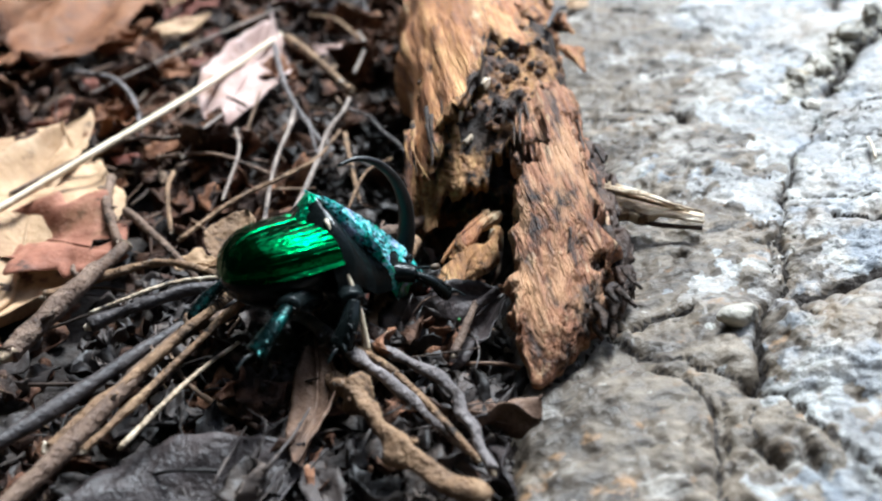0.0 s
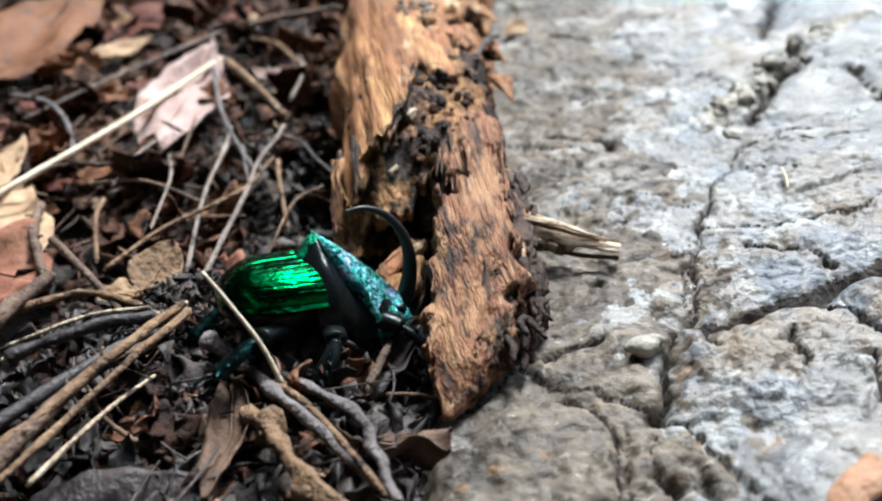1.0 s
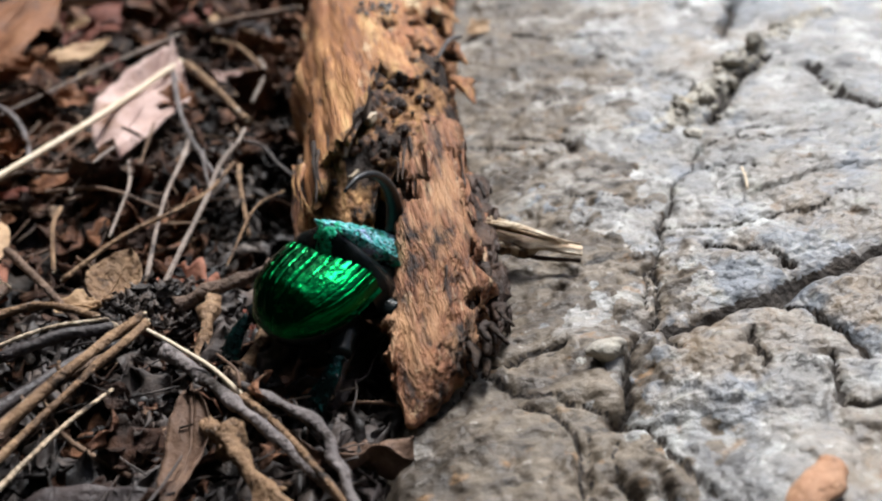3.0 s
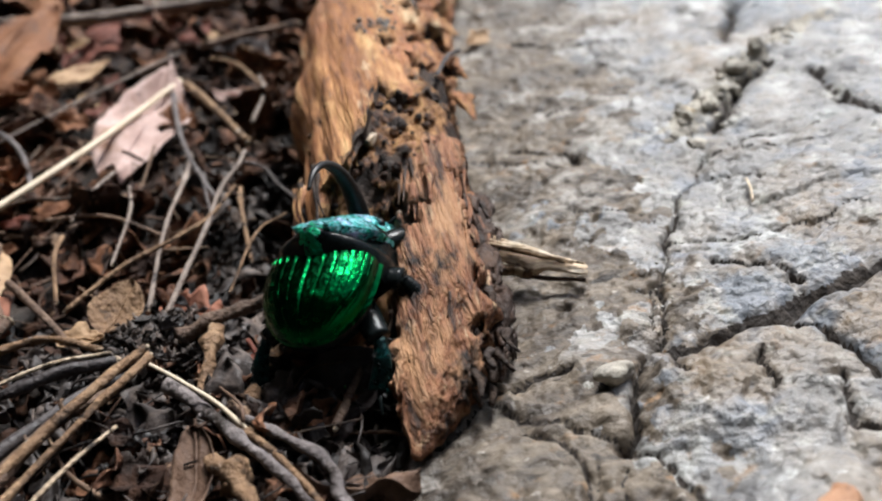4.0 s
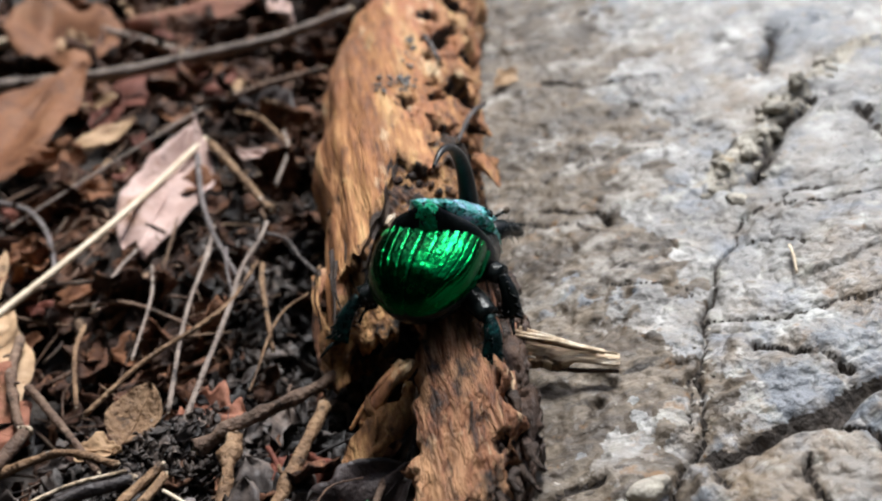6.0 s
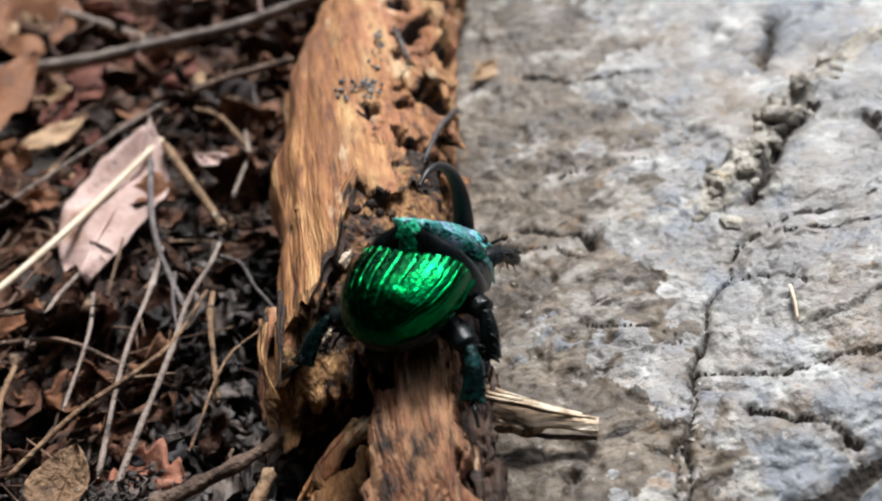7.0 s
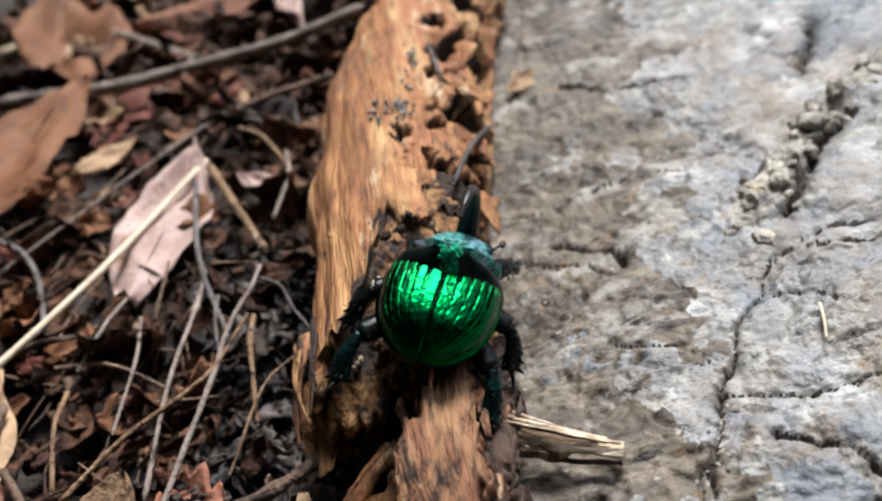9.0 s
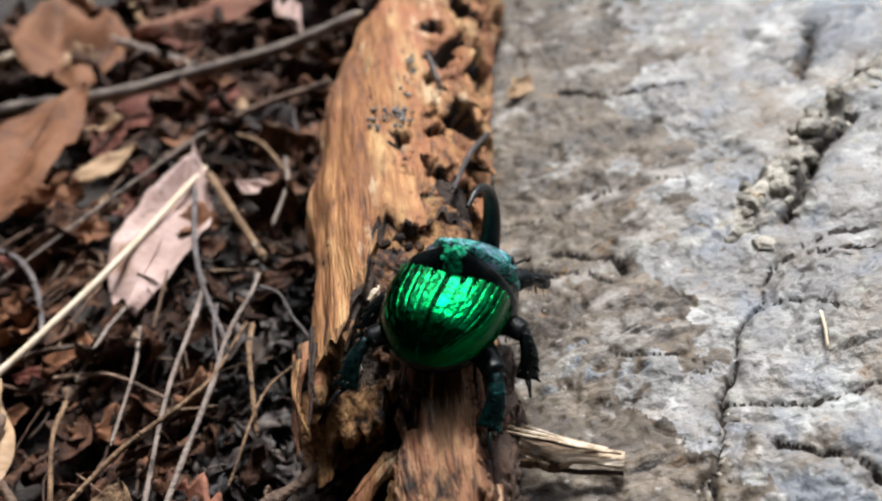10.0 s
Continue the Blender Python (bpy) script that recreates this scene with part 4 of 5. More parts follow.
twig("fallen_branch", [(-9.5, 21.3, 0.0), (-6.1, 20.9, 0.15), (-3.6, 20.2, 0.2), (-2.2, 20.25, 0.22), (-0.2, 20.3, 0.3), (1.5, 20.3, 0.6)], 0.17, 0.12, "ash", "slender pale grey fallen branch resting against log", "branch", 60, 10)
twig("fallen_branch", [(-9, 32, -0.1), (-7.3, 29.6, 0.0), (-4.8, 24.8, 0.1), (-2.3, 21.6, 0.0)], 0.14, 0.11, "ash", "slender pale grey fallen branch in leaf litter", "branch", 40, 10)
twig("fallen_branch", [(-2.3, 17.5, -0.2), (-0.7, 18.3, 0.0), (0.8, 18.5, 0.1)], 0.09, 0.07, "twig", "slender brown fallen branch in leaf litter", "branch")
twig("fallen_branch", [(-7.8, 24.6, 0.0), (-6.7, 25.1, 0.05), (-6.4, 27.0, 0.05), (-6.0, 28.8, 0.0)], 0.16, 0.1, "pale", "crooked pale weathered stick beyond branch", "branch", 30, 10)
twig("thin_twig", [(2.6, 15.9, 1.22), (2.63, 15.2, 1.26), (2.65, 14.6, 1.24)], 0.04, 0.035, "grey", "thin grey twig lying on log", n=14)
twig("thin_twig", [(3.12, 13.7, 0.8), (2.8, 12.8, 1.04), (2.5, 11.9, 1.1)], 0.045, 0.035, "dark", "thin dark twig lying over log holes", n=18)
# the near heap of sticks
twig("stick", [(-3.6, 4.0, 0.1), (-2.54, 5.55, 0.12), (-1.75, 7.1, 0.15), (-1.3, 7.75, 0.0)], 0.075, 0.07, "twig", "thick brown stick in the litter heap", "stick", 40, 10)
twig("stick", [(-3.6, 5.2, 0.25), (-2.84, 5.92, 0.22), (-1.61, 7.43, 0.15), (-1.2, 7.9, 0.0)], 0.07, 0.06, "dark", "dark grey smooth stick in the litter heap", "stick", 40, 10)
twig("stick", [(-2.5, 5.9, 0.12), (-2.03, 6.55, 0.18), (-1.5, 7.3, 0.24), (-1.0, 8.05, 0.2)], 0.07, 0.05, "bark", "light brown split stick in the litter heap", "stick", 30, 9, 0.2)
twig("stick", [(-0.1, 6.75, 0.12), (0.15, 6.4, 0.16), (0.4, 6.0, 0.12), (0.75, 5.35, 0.05)], 0.04, 0.035, "bark", "slim pale twig over the litter heap", "stick", 40)
twig("stick", [(-0.75, 7.55, 0.1), (-0.25, 6.8, 0.15), (0.2, 6.2, 0.12), (0.7, 5.5, 0.0)], 0.07, 0.05, "grey", "lichen-dotted grey twig in the litter heap", "stick", 40, 9, 0.25, 0.8)
twig("stick", [(-0.35, 6.5, 0.05), (-0.05, 6.0, 0.12), (0.25, 5.4, 0.1), (0.75, 4.95, 0.0)], 0.07, 0.1, "bark", "knobbly light brown root piece", "stick", 50, 12, 0.45, 0.8)
twig("stick", [(-2.2, 5.8, 0.15), (-1.57, 6.77, 0.24), (-1.25, 7.3, 0.26), (-0.94, 7.88, 0.22)], 0.035, 0.045, "bark", "light brown split stick end in the litter heap", "stick", 36, 10, 0.3, 0.3)
twig("stick", [(-1.95, 5.85, 0.1), (-1.5, 6.5, 0.18), (-1.15, 7.0, 0.15)], 0.028, 0.02, "pale", "thin pale splinter in the litter heap", "stick", 24)
twig("stick", [(-2.6, 7.65, 0.05), (-1.9, 7.9, 0.14), (-1.3, 8.06, 0.1)], 0.08, 0.06, "dark", "thick dark stick with pale edge", "stick", 36, 12, 0.3, 0.3)
twig("stick", [(-2.6, 7.73, 0.14), (-1.9, 7.96, 0.23), (-1.35, 8.1, 0.17)], 0.025, 0.02, "pale", "thin pale splinter lying on stick", "stick", 24)
# a curled grey-brown leaf strip, built as an uneven rod
twig("curled_leaf_strip", [(-0.1, 7.0, 0.05), (0.2, 6.6, 0.14), (0.59, 6.2, 0.1), (0.72, 5.75, 0.12), (0.84, 5.25, 0.02)], 0.05, 0.06, "grey", "crumpled grey-brown curled leaf strip by rock", "grass", 60, 10, 0.5, 0.2)
twig("stick", [(-3.3, 8.5, -0.1), (-2.2, 8.7, 0.05), (-1.5, 8.35, 0.05)], 0.06, 0.04, "bark", "light brown stick in the litter heap", "stick", 30, 9, 0.25)
twig("stick", [(-2.7, 9.85, 0.1), (-2.2, 9.1, 0.1), (-1.7, 8.35, 0.0)], 0.06, 0.04, "twig", "brown stick in the litter heap", "stick", 24)
twig("stick", [(-3.3, 7.4, 0.0), (-2.9, 8.2, 0.1), (-2.6, 9.2, 0.0)], 0.12, 0.09, "twig", "stout brown stick in the litter heap", "stick", 24, 9, 0.2)
twig("root", [(-0.75, 8.35, 0.05), (-0.3, 8.55, 0.1), (0.28, 8.85, 0.05), (0.7, 9.3, -0.1)], 0.09, 0.075, "twig", "knobbly brown root below log end", "root", 40, 12, 0.25, 0.6)
twig("root", [(-0.52, 7.35, -0.2), (-0.45, 7.7, 0.0), (-0.38, 8.4, 0.08)], 0.06, 0.085, "bark", "short knobbly brown root below log end", "root", 20, 9, 0.25, 0.6)
twig("root", [(-0.3, 6.5, -0.2), (-0.1, 7.05, -0.0), (0.2, 7.85, 0.02), (0.5, 8.68, 0.0)], 0.085, 0.08, "bark", "straight brown root below log end", "root", 30, 9, 0.2, 0.4)
twig("wood_chunk", [(0.68, 7.75, -0.14), (0.98, 8.2, -0.05), (1.36, 8.72, -0.1)], 0.17, 0.13, "ochre", "orange splintered wood chunk under log", "wood", 40, 14, 0.6)


# ---- leaves ----
def leaf(name, base, length, width, yaw, pitch, roll, m, label, seed=1, **kw):
    thing = tagged(empty(name), label, "leaf")
    vf = leaf_shape(length, width, seed=seed, nu=34, nv=17, **kw)
    part("blade", vf, M[m], thing)
    mid = [vf[0][i * 17 + 8] + Vector((0, 0, 0.005)) for i in (1, 7, 13, 19, 25, 31)]
    part("midrib", tube([mid[0] - Vector((0, 0.25 * width, -0.02))] + mid, 0.018 * width + 0.012, 0.008, 30, 6, seed), M[m], thing)
    thing.matrix_world = pose(base[0] * U, base[1] * U, base[2] * U, pitch, roll, yaw)
    return thing


def leaf_between(base, tip, width, roll, m, label, seed, **kw):
    d = Vector(tip) - Vector(base)
    return leaf("dry_leaf", base, d.length, width, math.degrees(math.atan2(-d.x, d.y)), math.degrees(math.atan2(d.z, math.hypot(d.x, d.y))), roll, m, label, seed, **kw)


leaf_between((-2.05, 13.0, -0.36), (-1.6, 17.0, -0.08), 1.35, 8, "pink", "pale pinkish dry leaf with dark spots", 2, curl=0.1)
leaf_between((-5.7, 15.9, 0.02), (-4.0, 20.3, 0.3), 2.0, 6, "leaf", "large curled brown dry leaf", 3, curl=0.14)
leaf_between((-3.3, 24.6, -0.15), (-4.5, 27.8, 0.0), 0.9, 10, "tan", "small pale tan dry leaf beyond branch", 21, curl=0.2)
leaf_between((-2.3, 22.7, -0.2), (-3.5, 24.9, -0.1), 1.0, 10, "redbrown", "small purplish dry leaf beyond branch", 22, curl=0.2)
leaf_between((-3.7, 17.2, -0.15), (-2.8, 18.1, -0.1), 0.65, 10, "tan", "small tan dry leaf beside larger leaf", 23, curl=0.25)
leaf_between((-0.75, 15.9, -0.2), (-0.05, 15.1, -0.1), 0.35, 10, "pink", "small pinkish leaf scrap beside log", 24, curl=0.3)
leaf_between((-0.75, 18.7, -0.3), (0.25, 16.9, -0.2), 1.0, 10, "wet", "dark blue-grey wet leaf beside log", 25, curl=0.3)
leaf_between((-3.9, 8.3, -0.35), (-4.3, 13.0, -0.2), 2.2, 8, "tan", "large tan dry leaf among sticks", 4, curl=0.1, lobes=0.06)
leaf_between((-4.3, 10.4, -0.25), (-2.55, 9.15, -0.15), 1.3, 8, "red", "torn reddish dry leaf", 5, curl=0.12, lobes=0.25)
leaf_between((-5.6, 10.0, -0.4), (-4.0, 13.6, -0.25), 2.0, 5, "tan", "tan dry leaf under stalk", 6, curl=0.1)
leaf_between((-3.6, 19.8, -0.4), (-1.6, 20.5, -0.2), 1.6, 12, "redbrown", "dark red-brown dry leaf below branch", 19, curl=0.2)
leaf_between((-4.6, 21.3, -0.3), (-6.3, 27.6, 0.3), 2.6, 5, "leaf", "brown dry leaf beyond branch", 20, curl=0.2)
leaf("dry_leaf", (0.5, 6.4, -0.4), 1.4, 0.55, -150, 8, 40, "wet", "dark wet folded leaf by rock", 7, curl=0.5, wave=0.25, torn=0.6)
leaf("dry_leaf", (0.3, 6.2, -0.3), 1.1, 0.4, -120, 14, -40, "umber", "dark brown folded leaf by rock", 8, curl=0.5, wave=0.25, torn=0.6)
leaf("dry_leaf", (0.2, 7.0, -0.3), 1.3, 0.9, -60, 10, 10, "wet", "dark wet crumpled leaf by rock", 9, curl=0.3, wave=0.2, torn=0.3)
leaf("dry_leaf", (-2.4, 5.2, -0.35), 2.0, 1.3, -70, 5, 10, "wet", "dark purplish wet leaf", 10, curl=0.15)
leaf("dry_leaf", (-0.45, 6.9, 0.02), 1.3, 0.45, 172, -8, 30, "umber", "narrow curled dark brown leaf", 12, curl=0.35)
leaf("dry_leaf", (0.0, 8.2, -0.22), 1.2, 0.9, -160, -4, 12, "redbrown", "small purplish brown leaf under log", 13, curl=0.25, torn=0.3)
leaf_between((0.15, 20.7, 0.2), (-0.5, 24.8, 0.35), 0.6, 30, "pink", "narrow pale pink curled leaf", 14, curl=0.3)
leaf("dry_leaf", (-3.8, 24.0, -0.3), 5.0, 2.0, -70, 6, 12, "red", "red-brown dry leaf beyond branch", 17, curl=0.25)
leaf("dry_leaf", (-8.5, 15, -0.5), 5.0, 2.6, -30, 6, 12, "leaf", "brown dry leaf lying on litter", 18, curl=0.2)
def on_stone(x, y, up=0.0):
    return (x, y, float(stone_heights(np.array([x]), np.array([y]))[0][0]) + up)


def build_rubble():
    """Small broken stones wedged along the ridge, the cracks and the log's foot."""
    rng = random.Random(23)
    lane = [Vector((x, y, 0)) for x, y in RIDGE[:6]]
    bits = []
    for i in range(96):
        if i % 4 < 2:
            k = rng.uniform(0, 4.99)
            p = lane[int(k)].lerp(lane[int(k) + 1], k % 1)
            x, y, r = p.x + rng.gauss(0, 0.2), p.y + rng.gauss(0, 0.2), rng.uniform(0.05, 0.17)
        elif i % 4 == 2:
            t = rng.random()
            x, y, r = 3.72 + 0.75 * t + rng.gauss(0, 0.07), 7.05 + 1.7 * t + rng.gauss(0, 0.06), rng.uniform(0.02, 0.045)
        else:
            y = rng.uniform(9.5, 13)
            x, r = 2.7 + 0.22 * (y - 9.5) + abs(rng.gauss(0, 0.25)), rng.uniform(0.015, 0.045)
        v, f = ball(r, r * rng.uniform(0.5, 1.0), r * rng.uniform(0.35, 0.6), 6)
        v = [Vector(q) * (1 + 0.9 * nz(q[0] / r, q[1] / r, i + q[2] / r, 0.8)) for q in v]
        bits.append(moved((v, f), pose(*on_stone(x, y, -0.12 * r), rng.uniform(-25, 25), rng.uniform(-25, 25), rng.uniform(0, 360))))
    ob = part("rock_rubble", join(*bits), M["tanrock"], smooth=False)
    tagged(ob, "small grey-tan broken stone bits lying on rock slab", "rubble", kind="stuff")


build_rubble()
chip = part("wood_chip", tube([on_stone(3.5, 4.05, 0.08), on_stone(3.8, 4.35, 0.11), on_stone(4.1, 4.6, 0.08)], 0.11, 0.13, 30, 14, 4, 0.25, 0, 0.55), M["chipbark"])
tagged(chip, "reddish bark chip lying on rock", "bark")
PEB = ball(0.22, 0.1, 0.09, 22)
peb = part("pebble", moved(([Vector(q) * (1 + 0.5 * nz(q[0] * 6, q[1] * 6, 2 + q[2] * 6)) for q in PEB[0]], PEB[1]), pose(*on_stone(3.15, 6.6, 0.06), 0, 6, 18)), M["tanrock"])
tagged(peb, "small greyish tan pebble in rock crack", "pebble")
leaf("leaf_scrap", on_stone(3.75, 16.6, 0.06), 0.7, 0.35, -40, 6, 20, "tan", "small yellowish leaf scrap on rock", 51, curl=0.4, torn=0.6)
twig("grass_bit", [(5.66, 9.42, 0.33), (5.58, 9.15, 0.35), (5.5, 8.92, 0.32)], 0.02, 0.016, "straw", "tiny pale straw bit on rock", "straw", 10, 6, 0, 0)


leaf("dry_leaf", (-1.98, 8.78, -0.02), 0.55, 0.35, -115, 4, 10, "tan", "small pale torn leaf bit among sticks", 41, curl=0.3, torn=0.5)
leaf("dry_leaf", (-1.55, 8.7, -0.05), 0.75, 0.6, -20, 14, 8, "bark", "small curled ochre-brown leaf among sticks", 42, curl=0.4)
leaf("dry_leaf", (0.82, 7.45, -0.18), 0.26, 0.1, -10, 30, 0, "green", "tiny pale green leaflet under log", 43, curl=0.2)
twig("thin_twig", [(0.7, 6.7, 0.0), (0.86, 7.1, 0.02), (1.0, 7.6, -0.1)], 0.05, 0.04, "twig", "short brown twig beside wood strip", n=20)
rng = random.Random(31)
KINDS = [("tan", "torn tan leaf fragment lying in litter"), ("leaf", "torn brown leaf fragment lying in litter"), ("red", "torn reddish leaf fragment lying in litter"), ("redbrown", "torn dark red-brown leaf fragment in litter")]
for i in range(84):
    while True:
        x, y = (rng.uniform(-6, 0.2), rng.uniform(8.6, 20)) if i < 44 else (rng.uniform(-8, -0.8), rng.uniform(16, 28))
        if x > -0.5 - 0.25 * (y - 8) and abs(x) < 0.55 * y:
            if rng.random() < 0.75 or not -3.2 < x:
                continue
        if x > -0.7:
            continue
        break
    m, text = KINDS[rng.choice((0, 0, 1, 1, 1, 2, 3, 3))]
    l = rng.uniform(0.35, 0.75) * (0.6 + 0.05 * y)
    thing = tagged(empty("leaf_fragment"), text, "leaf", "leaf fragments in the litter")
    part("blade", leaf_shape(l, l * rng.uniform(0.5, 0.9), rng.uniform(-0.2, 0.6), rng.uniform(0, 0.4), rng.uniform(0, 99), 20, 13, 0.18, 0.15, 0.012, 0.55), M[m], thing)
    thing.matrix_world = pose(x * U, y * U, (soil_z(x, y) + 0.42) * U, rng.gauss(0, 16), rng.gauss(0, 16), rng.uniform(0, 360))


# ---- uncountable litter ----
LEAF_BEDS = [(-1.95, 15.6, 1.25, 2.7), (-4.8, 18.1, 1.5, 2.4), (-4.1, 10.6, 1.1, 2.2), (-3.4, 9.7, 0.9, 0.7), (-6.3, 26, 1.5, 3.6)]  # middle and half sizes


def build_litter():
    rng = random.Random(4)
    bits = []
    for i in range(3200):
        x, y = rng.uniform(-10, 2.2), 4.2 + 24 * rng.random() ** 1.3
        if x > edge_x(y) - 0.4:
            continue
        if -0.55 < x < 1 and 8 < y < 14 and rng.random() < 0.75:
            continue
        if any(((x - cx) / rx) ** 2 + ((y - cy) / ry) ** 2 < 1 for cx, cy, rx, ry in LEAF_BEDS):
            continue
        l = rng.uniform(0.2, 0.8) * (0.7 + 0.045 * y) * (1.6 if rng.random() < 0.08 else 1)
        if y < 10.5:
            l = min(l, 0.5)
        v = leaf_shape(l, l * rng.uniform(0.35, 0.9), rng.uniform(-0.6, 0.8), rng.uniform(-0.3, 0.5), rng.uniform(0, 99), 9, 7, 0.3, 0.0, 0.015, 0.7)
        z = soil_z(x, y) + rng.uniform(0.0, 0.4)
        bits.append(moved(v, pose(x, y, z, rng.gauss(0, 30), rng.gauss(0, 30), rng.uniform(0, 360))))
    ob = part("leaf_litter", join(*bits), M["litter"])
    tagged(ob, "brown decaying leaf fragments covering soil", "leaf litter", kind="stuff")
    rods = []
    for i in range(1000):
        x, y = rng.uniform(-9, 2.0), 4.2 + 22 * rng.random() ** 1.4
        if x > edge_x(y) - 0.3:
            continue
        if -0.55 < x < 1 and 8 < y < 14 and rng.random() < 0.8:
            continue
        if y < 9.5 and rng.random() < 0.75:
            continue
        a, l = rng.uniform(0, math.pi), rng.uniform(0.3, 1.8)
        z = soil_z(x, y) + rng.uniform(0.1, 0.45)
        d = Vector((math.cos(a) * l / 2, math.sin(a) * l / 2, rng.gauss(0, 0.12)))
        c = Vector((x, y, z))
        k = Vector((rng.gauss(0, 0.08), rng.gauss(0, 0.08), 0.05))
        r = rng.uniform(0.008, 0.03)
        rods.append(tube([c - d, c + k, c + d], r, r * 0.7, 8, 5, i, 0.2))
    ob = part("twiglets", join(*rods), M["twiglets"])
    tagged(ob, "fine broken twigs strewn through leaf litter", "twigs", kind="stuff")
    # black wet fibres and crumbs in the near heap and under the log's end
    rods = []
    for i in range(120):
        if i % 3:
            x, y = rng.gauss(-0.2, 0.8), rng.gauss(6.3, 0.8)
        else:
            x, y = rng.gauss(-1.1, 0.7), rng.gauss(7.9, 0.6)
        if x > edge_x(y) - 0.05 or y < 4.3:
            continue
        a, l = rng.uniform(0, math.pi), rng.uniform(0.15, 0.9)
        c = Vector((x, y, -0.35 + rng.random() ** 2 * 0.42))
        d = Vector((math.cos(a) * l / 2, math.sin(a) * l / 2, rng.gauss(0, 0.1)))
        k = Vector((rng.gauss(0, 0.06), rng.gauss(0, 0.06), 0.05))
        r = rng.uniform(0.006, 0.02)
        rods.append(tube([c - d, c + k, c + d], r, r * 0.6, 7, 5, i, 0.3))
    for i in range(900):
        x, y = (rng.gauss(-0.3, 1.0), rng.gauss(6.2, 0.8)) if i % 3 else (rng.gauss(-1.1, 0.8), rng.gauss(8.0, 0.6))
        if x > edge_x(y) - 0.1 or y < 4.3:
            continue
        l = rng.uniform(0.18, 0.6)
        v = leaf_shape(l, l * rng.uniform(0.3, 0.8), rng.uniform(-0.6, 0.9), rng.uniform(-0.3, 0.6), rng.uniform(0, 99), 9, 7, 0.3, 0.0, 0.015, 0.7)
        rods.append(moved(v, pose(x, y, max(soil_z(x, y), -0.45) + rng.uniform(0, 0.2), rng.gauss(0, 18), rng.gauss(0, 18), rng.uniform(0, 360))))
    # dark flakes laid left of the log to stand in for its shade
    for i in range(420):
        x, y = rng.uniform(-0.9, 0.7), rng.uniform(8.7, 14.5)
        l = rng.uniform(0.2, 0.6)
        v = leaf_shape(l, l * rng.uniform(0.3, 0.8), rng.uniform(-0.6, 0.9), rng.uniform(-0.3, 0.6), rng.uniform(0, 99), 9, 7, 0.3, 0.0, 0.015, 0.7)
        rods.append(moved(v, pose(x, y, soil_z(x, y) + rng.uniform(0.02, 0.3), rng.gauss(0, 30), rng.gauss(0, 30), rng.uniform(0, 360))))
    for i in range(620):
        x, y = (rng.gauss(-1.0, 0.28), rng.gauss(8.65, 0.3)) if i % 2 else (rng.gauss(-1.15, 0.4), rng.gauss(8.05, 0.3))
        r = rng.uniform(0.08, 0.22)
        h = 0.42 * math.exp(-((x + 1.05) / 0.45) ** 2 - ((y - 8.35) / 0.55) ** 2)
        rods.append(moved(leaf_shape(r, r * rng.uniform(0.3, 0.8), rng.uniform(-0.6, 0.9), rng.uniform(-0.3, 0.6), rng.uniform(0, 99), 6, 5, 0.3, 0.0, 0.012, 0.7), pose(x, y, -0.3 + h + rng.uniform(0, 0.1), rng.gauss(0, 30), rng.gauss(0, 30), rng.uniform(0, 360))))
    for i in range(1500):
        x, y = (rng.gauss(-0.2, 1.0), rng.gauss(6.4, 1.0)) if i % 2 else (rng.uniform(-2, 1), rng.uniform(6, 14))
        if x > edge_x(y) - 0.1 or y < 4.3:
            continue
        r = rng.uniform(0.012, 0.035)
        rods.append(moved(ball(r, r * rng.uniform(0.6, 1.2), r * 0.8, 5), pose(x, y, soil_z(x, y) + rng.uniform(0.0, 0.12), rng.uniform(0, 90), 0, rng.uniform(0, 90))))
    ob = part("wet_debris", join(*rods), M["debris"])
    tagged(ob, "black wet plant fibres beside rock, and dark flakes standing for log's shade", "debris", kind="stuff")


build_litter()


# ---- beetle: forward is +y, its origin in the middle of the body ----
def elytron(side):
    nu, nv = 72, 84
    verts = []
    for i in range(nu):
        v = i / (nu - 1)
        e = max(0.0, 1 - max(0.0, (v - 0.45) / 0.55) ** 2.6)
        hw = (0.485 + 0.04 * math.sin(min(1, v / 0.8) * math.pi) - 0.115 * v) * e ** 0.5
        hh = 0.27 * e ** 0.6
        zm = 0.1 - 0.05 * v * v
        for j in range(nv):
            s = j / (nv - 1)
            a = min(1, s / 0.93) * math.pi * 0.5
            wave = math.cos(s * 8 * 2 * math.pi)
            g = -0.006 * max(0, wave) ** 8 * min(1, e * 2) * (0.06 < s < 0.9)
            # row of notches along the front margin
            g -= 0.02 * max(0, wave) ** 3 * math.exp(-((v - 0.03) / 0.06) ** 2) * (0.04 < s < 0.85)
            g += 0.004 * nz(s * 26, v * 16, side * 3.0) * min(1, v * 3) + 0.006 * nz(s * 6, v * 6, side * 7.0) + 0.0015 * nz(s * 30, v * 40, side * 5.0)
            x = hw * (math.sin(a) ** 0.85) + 0.03 * max(0, s - 0.93) / 0.07
            z = zm + hh * math.cos(a) ** 0.7 + g - 0.03 * max(0, s - 0.93) / 0.07 - 0.014 * (s < 0.012)
            # the front margin is drawn back towards the middle
            y = 0.03 - 0.82 * v - 0.12 * (1 - s) ** 1.5 * max(0, 1 - 2.2 * v)
            verts.append((side * (0.003 + x), y, z))
    f = grid_faces(nu, nv)
    return verts, f if side < 0 else [tuple(reversed(q)) for q in f]


def pronotum_shape():
    """The fore body: two smooth black domes, a raised middle, pitted blue-green front and middle band."""
    nu, nv = 84, 90
    verts, teal = [], []
    for i in range(nu):
        v = i / (nu - 1)
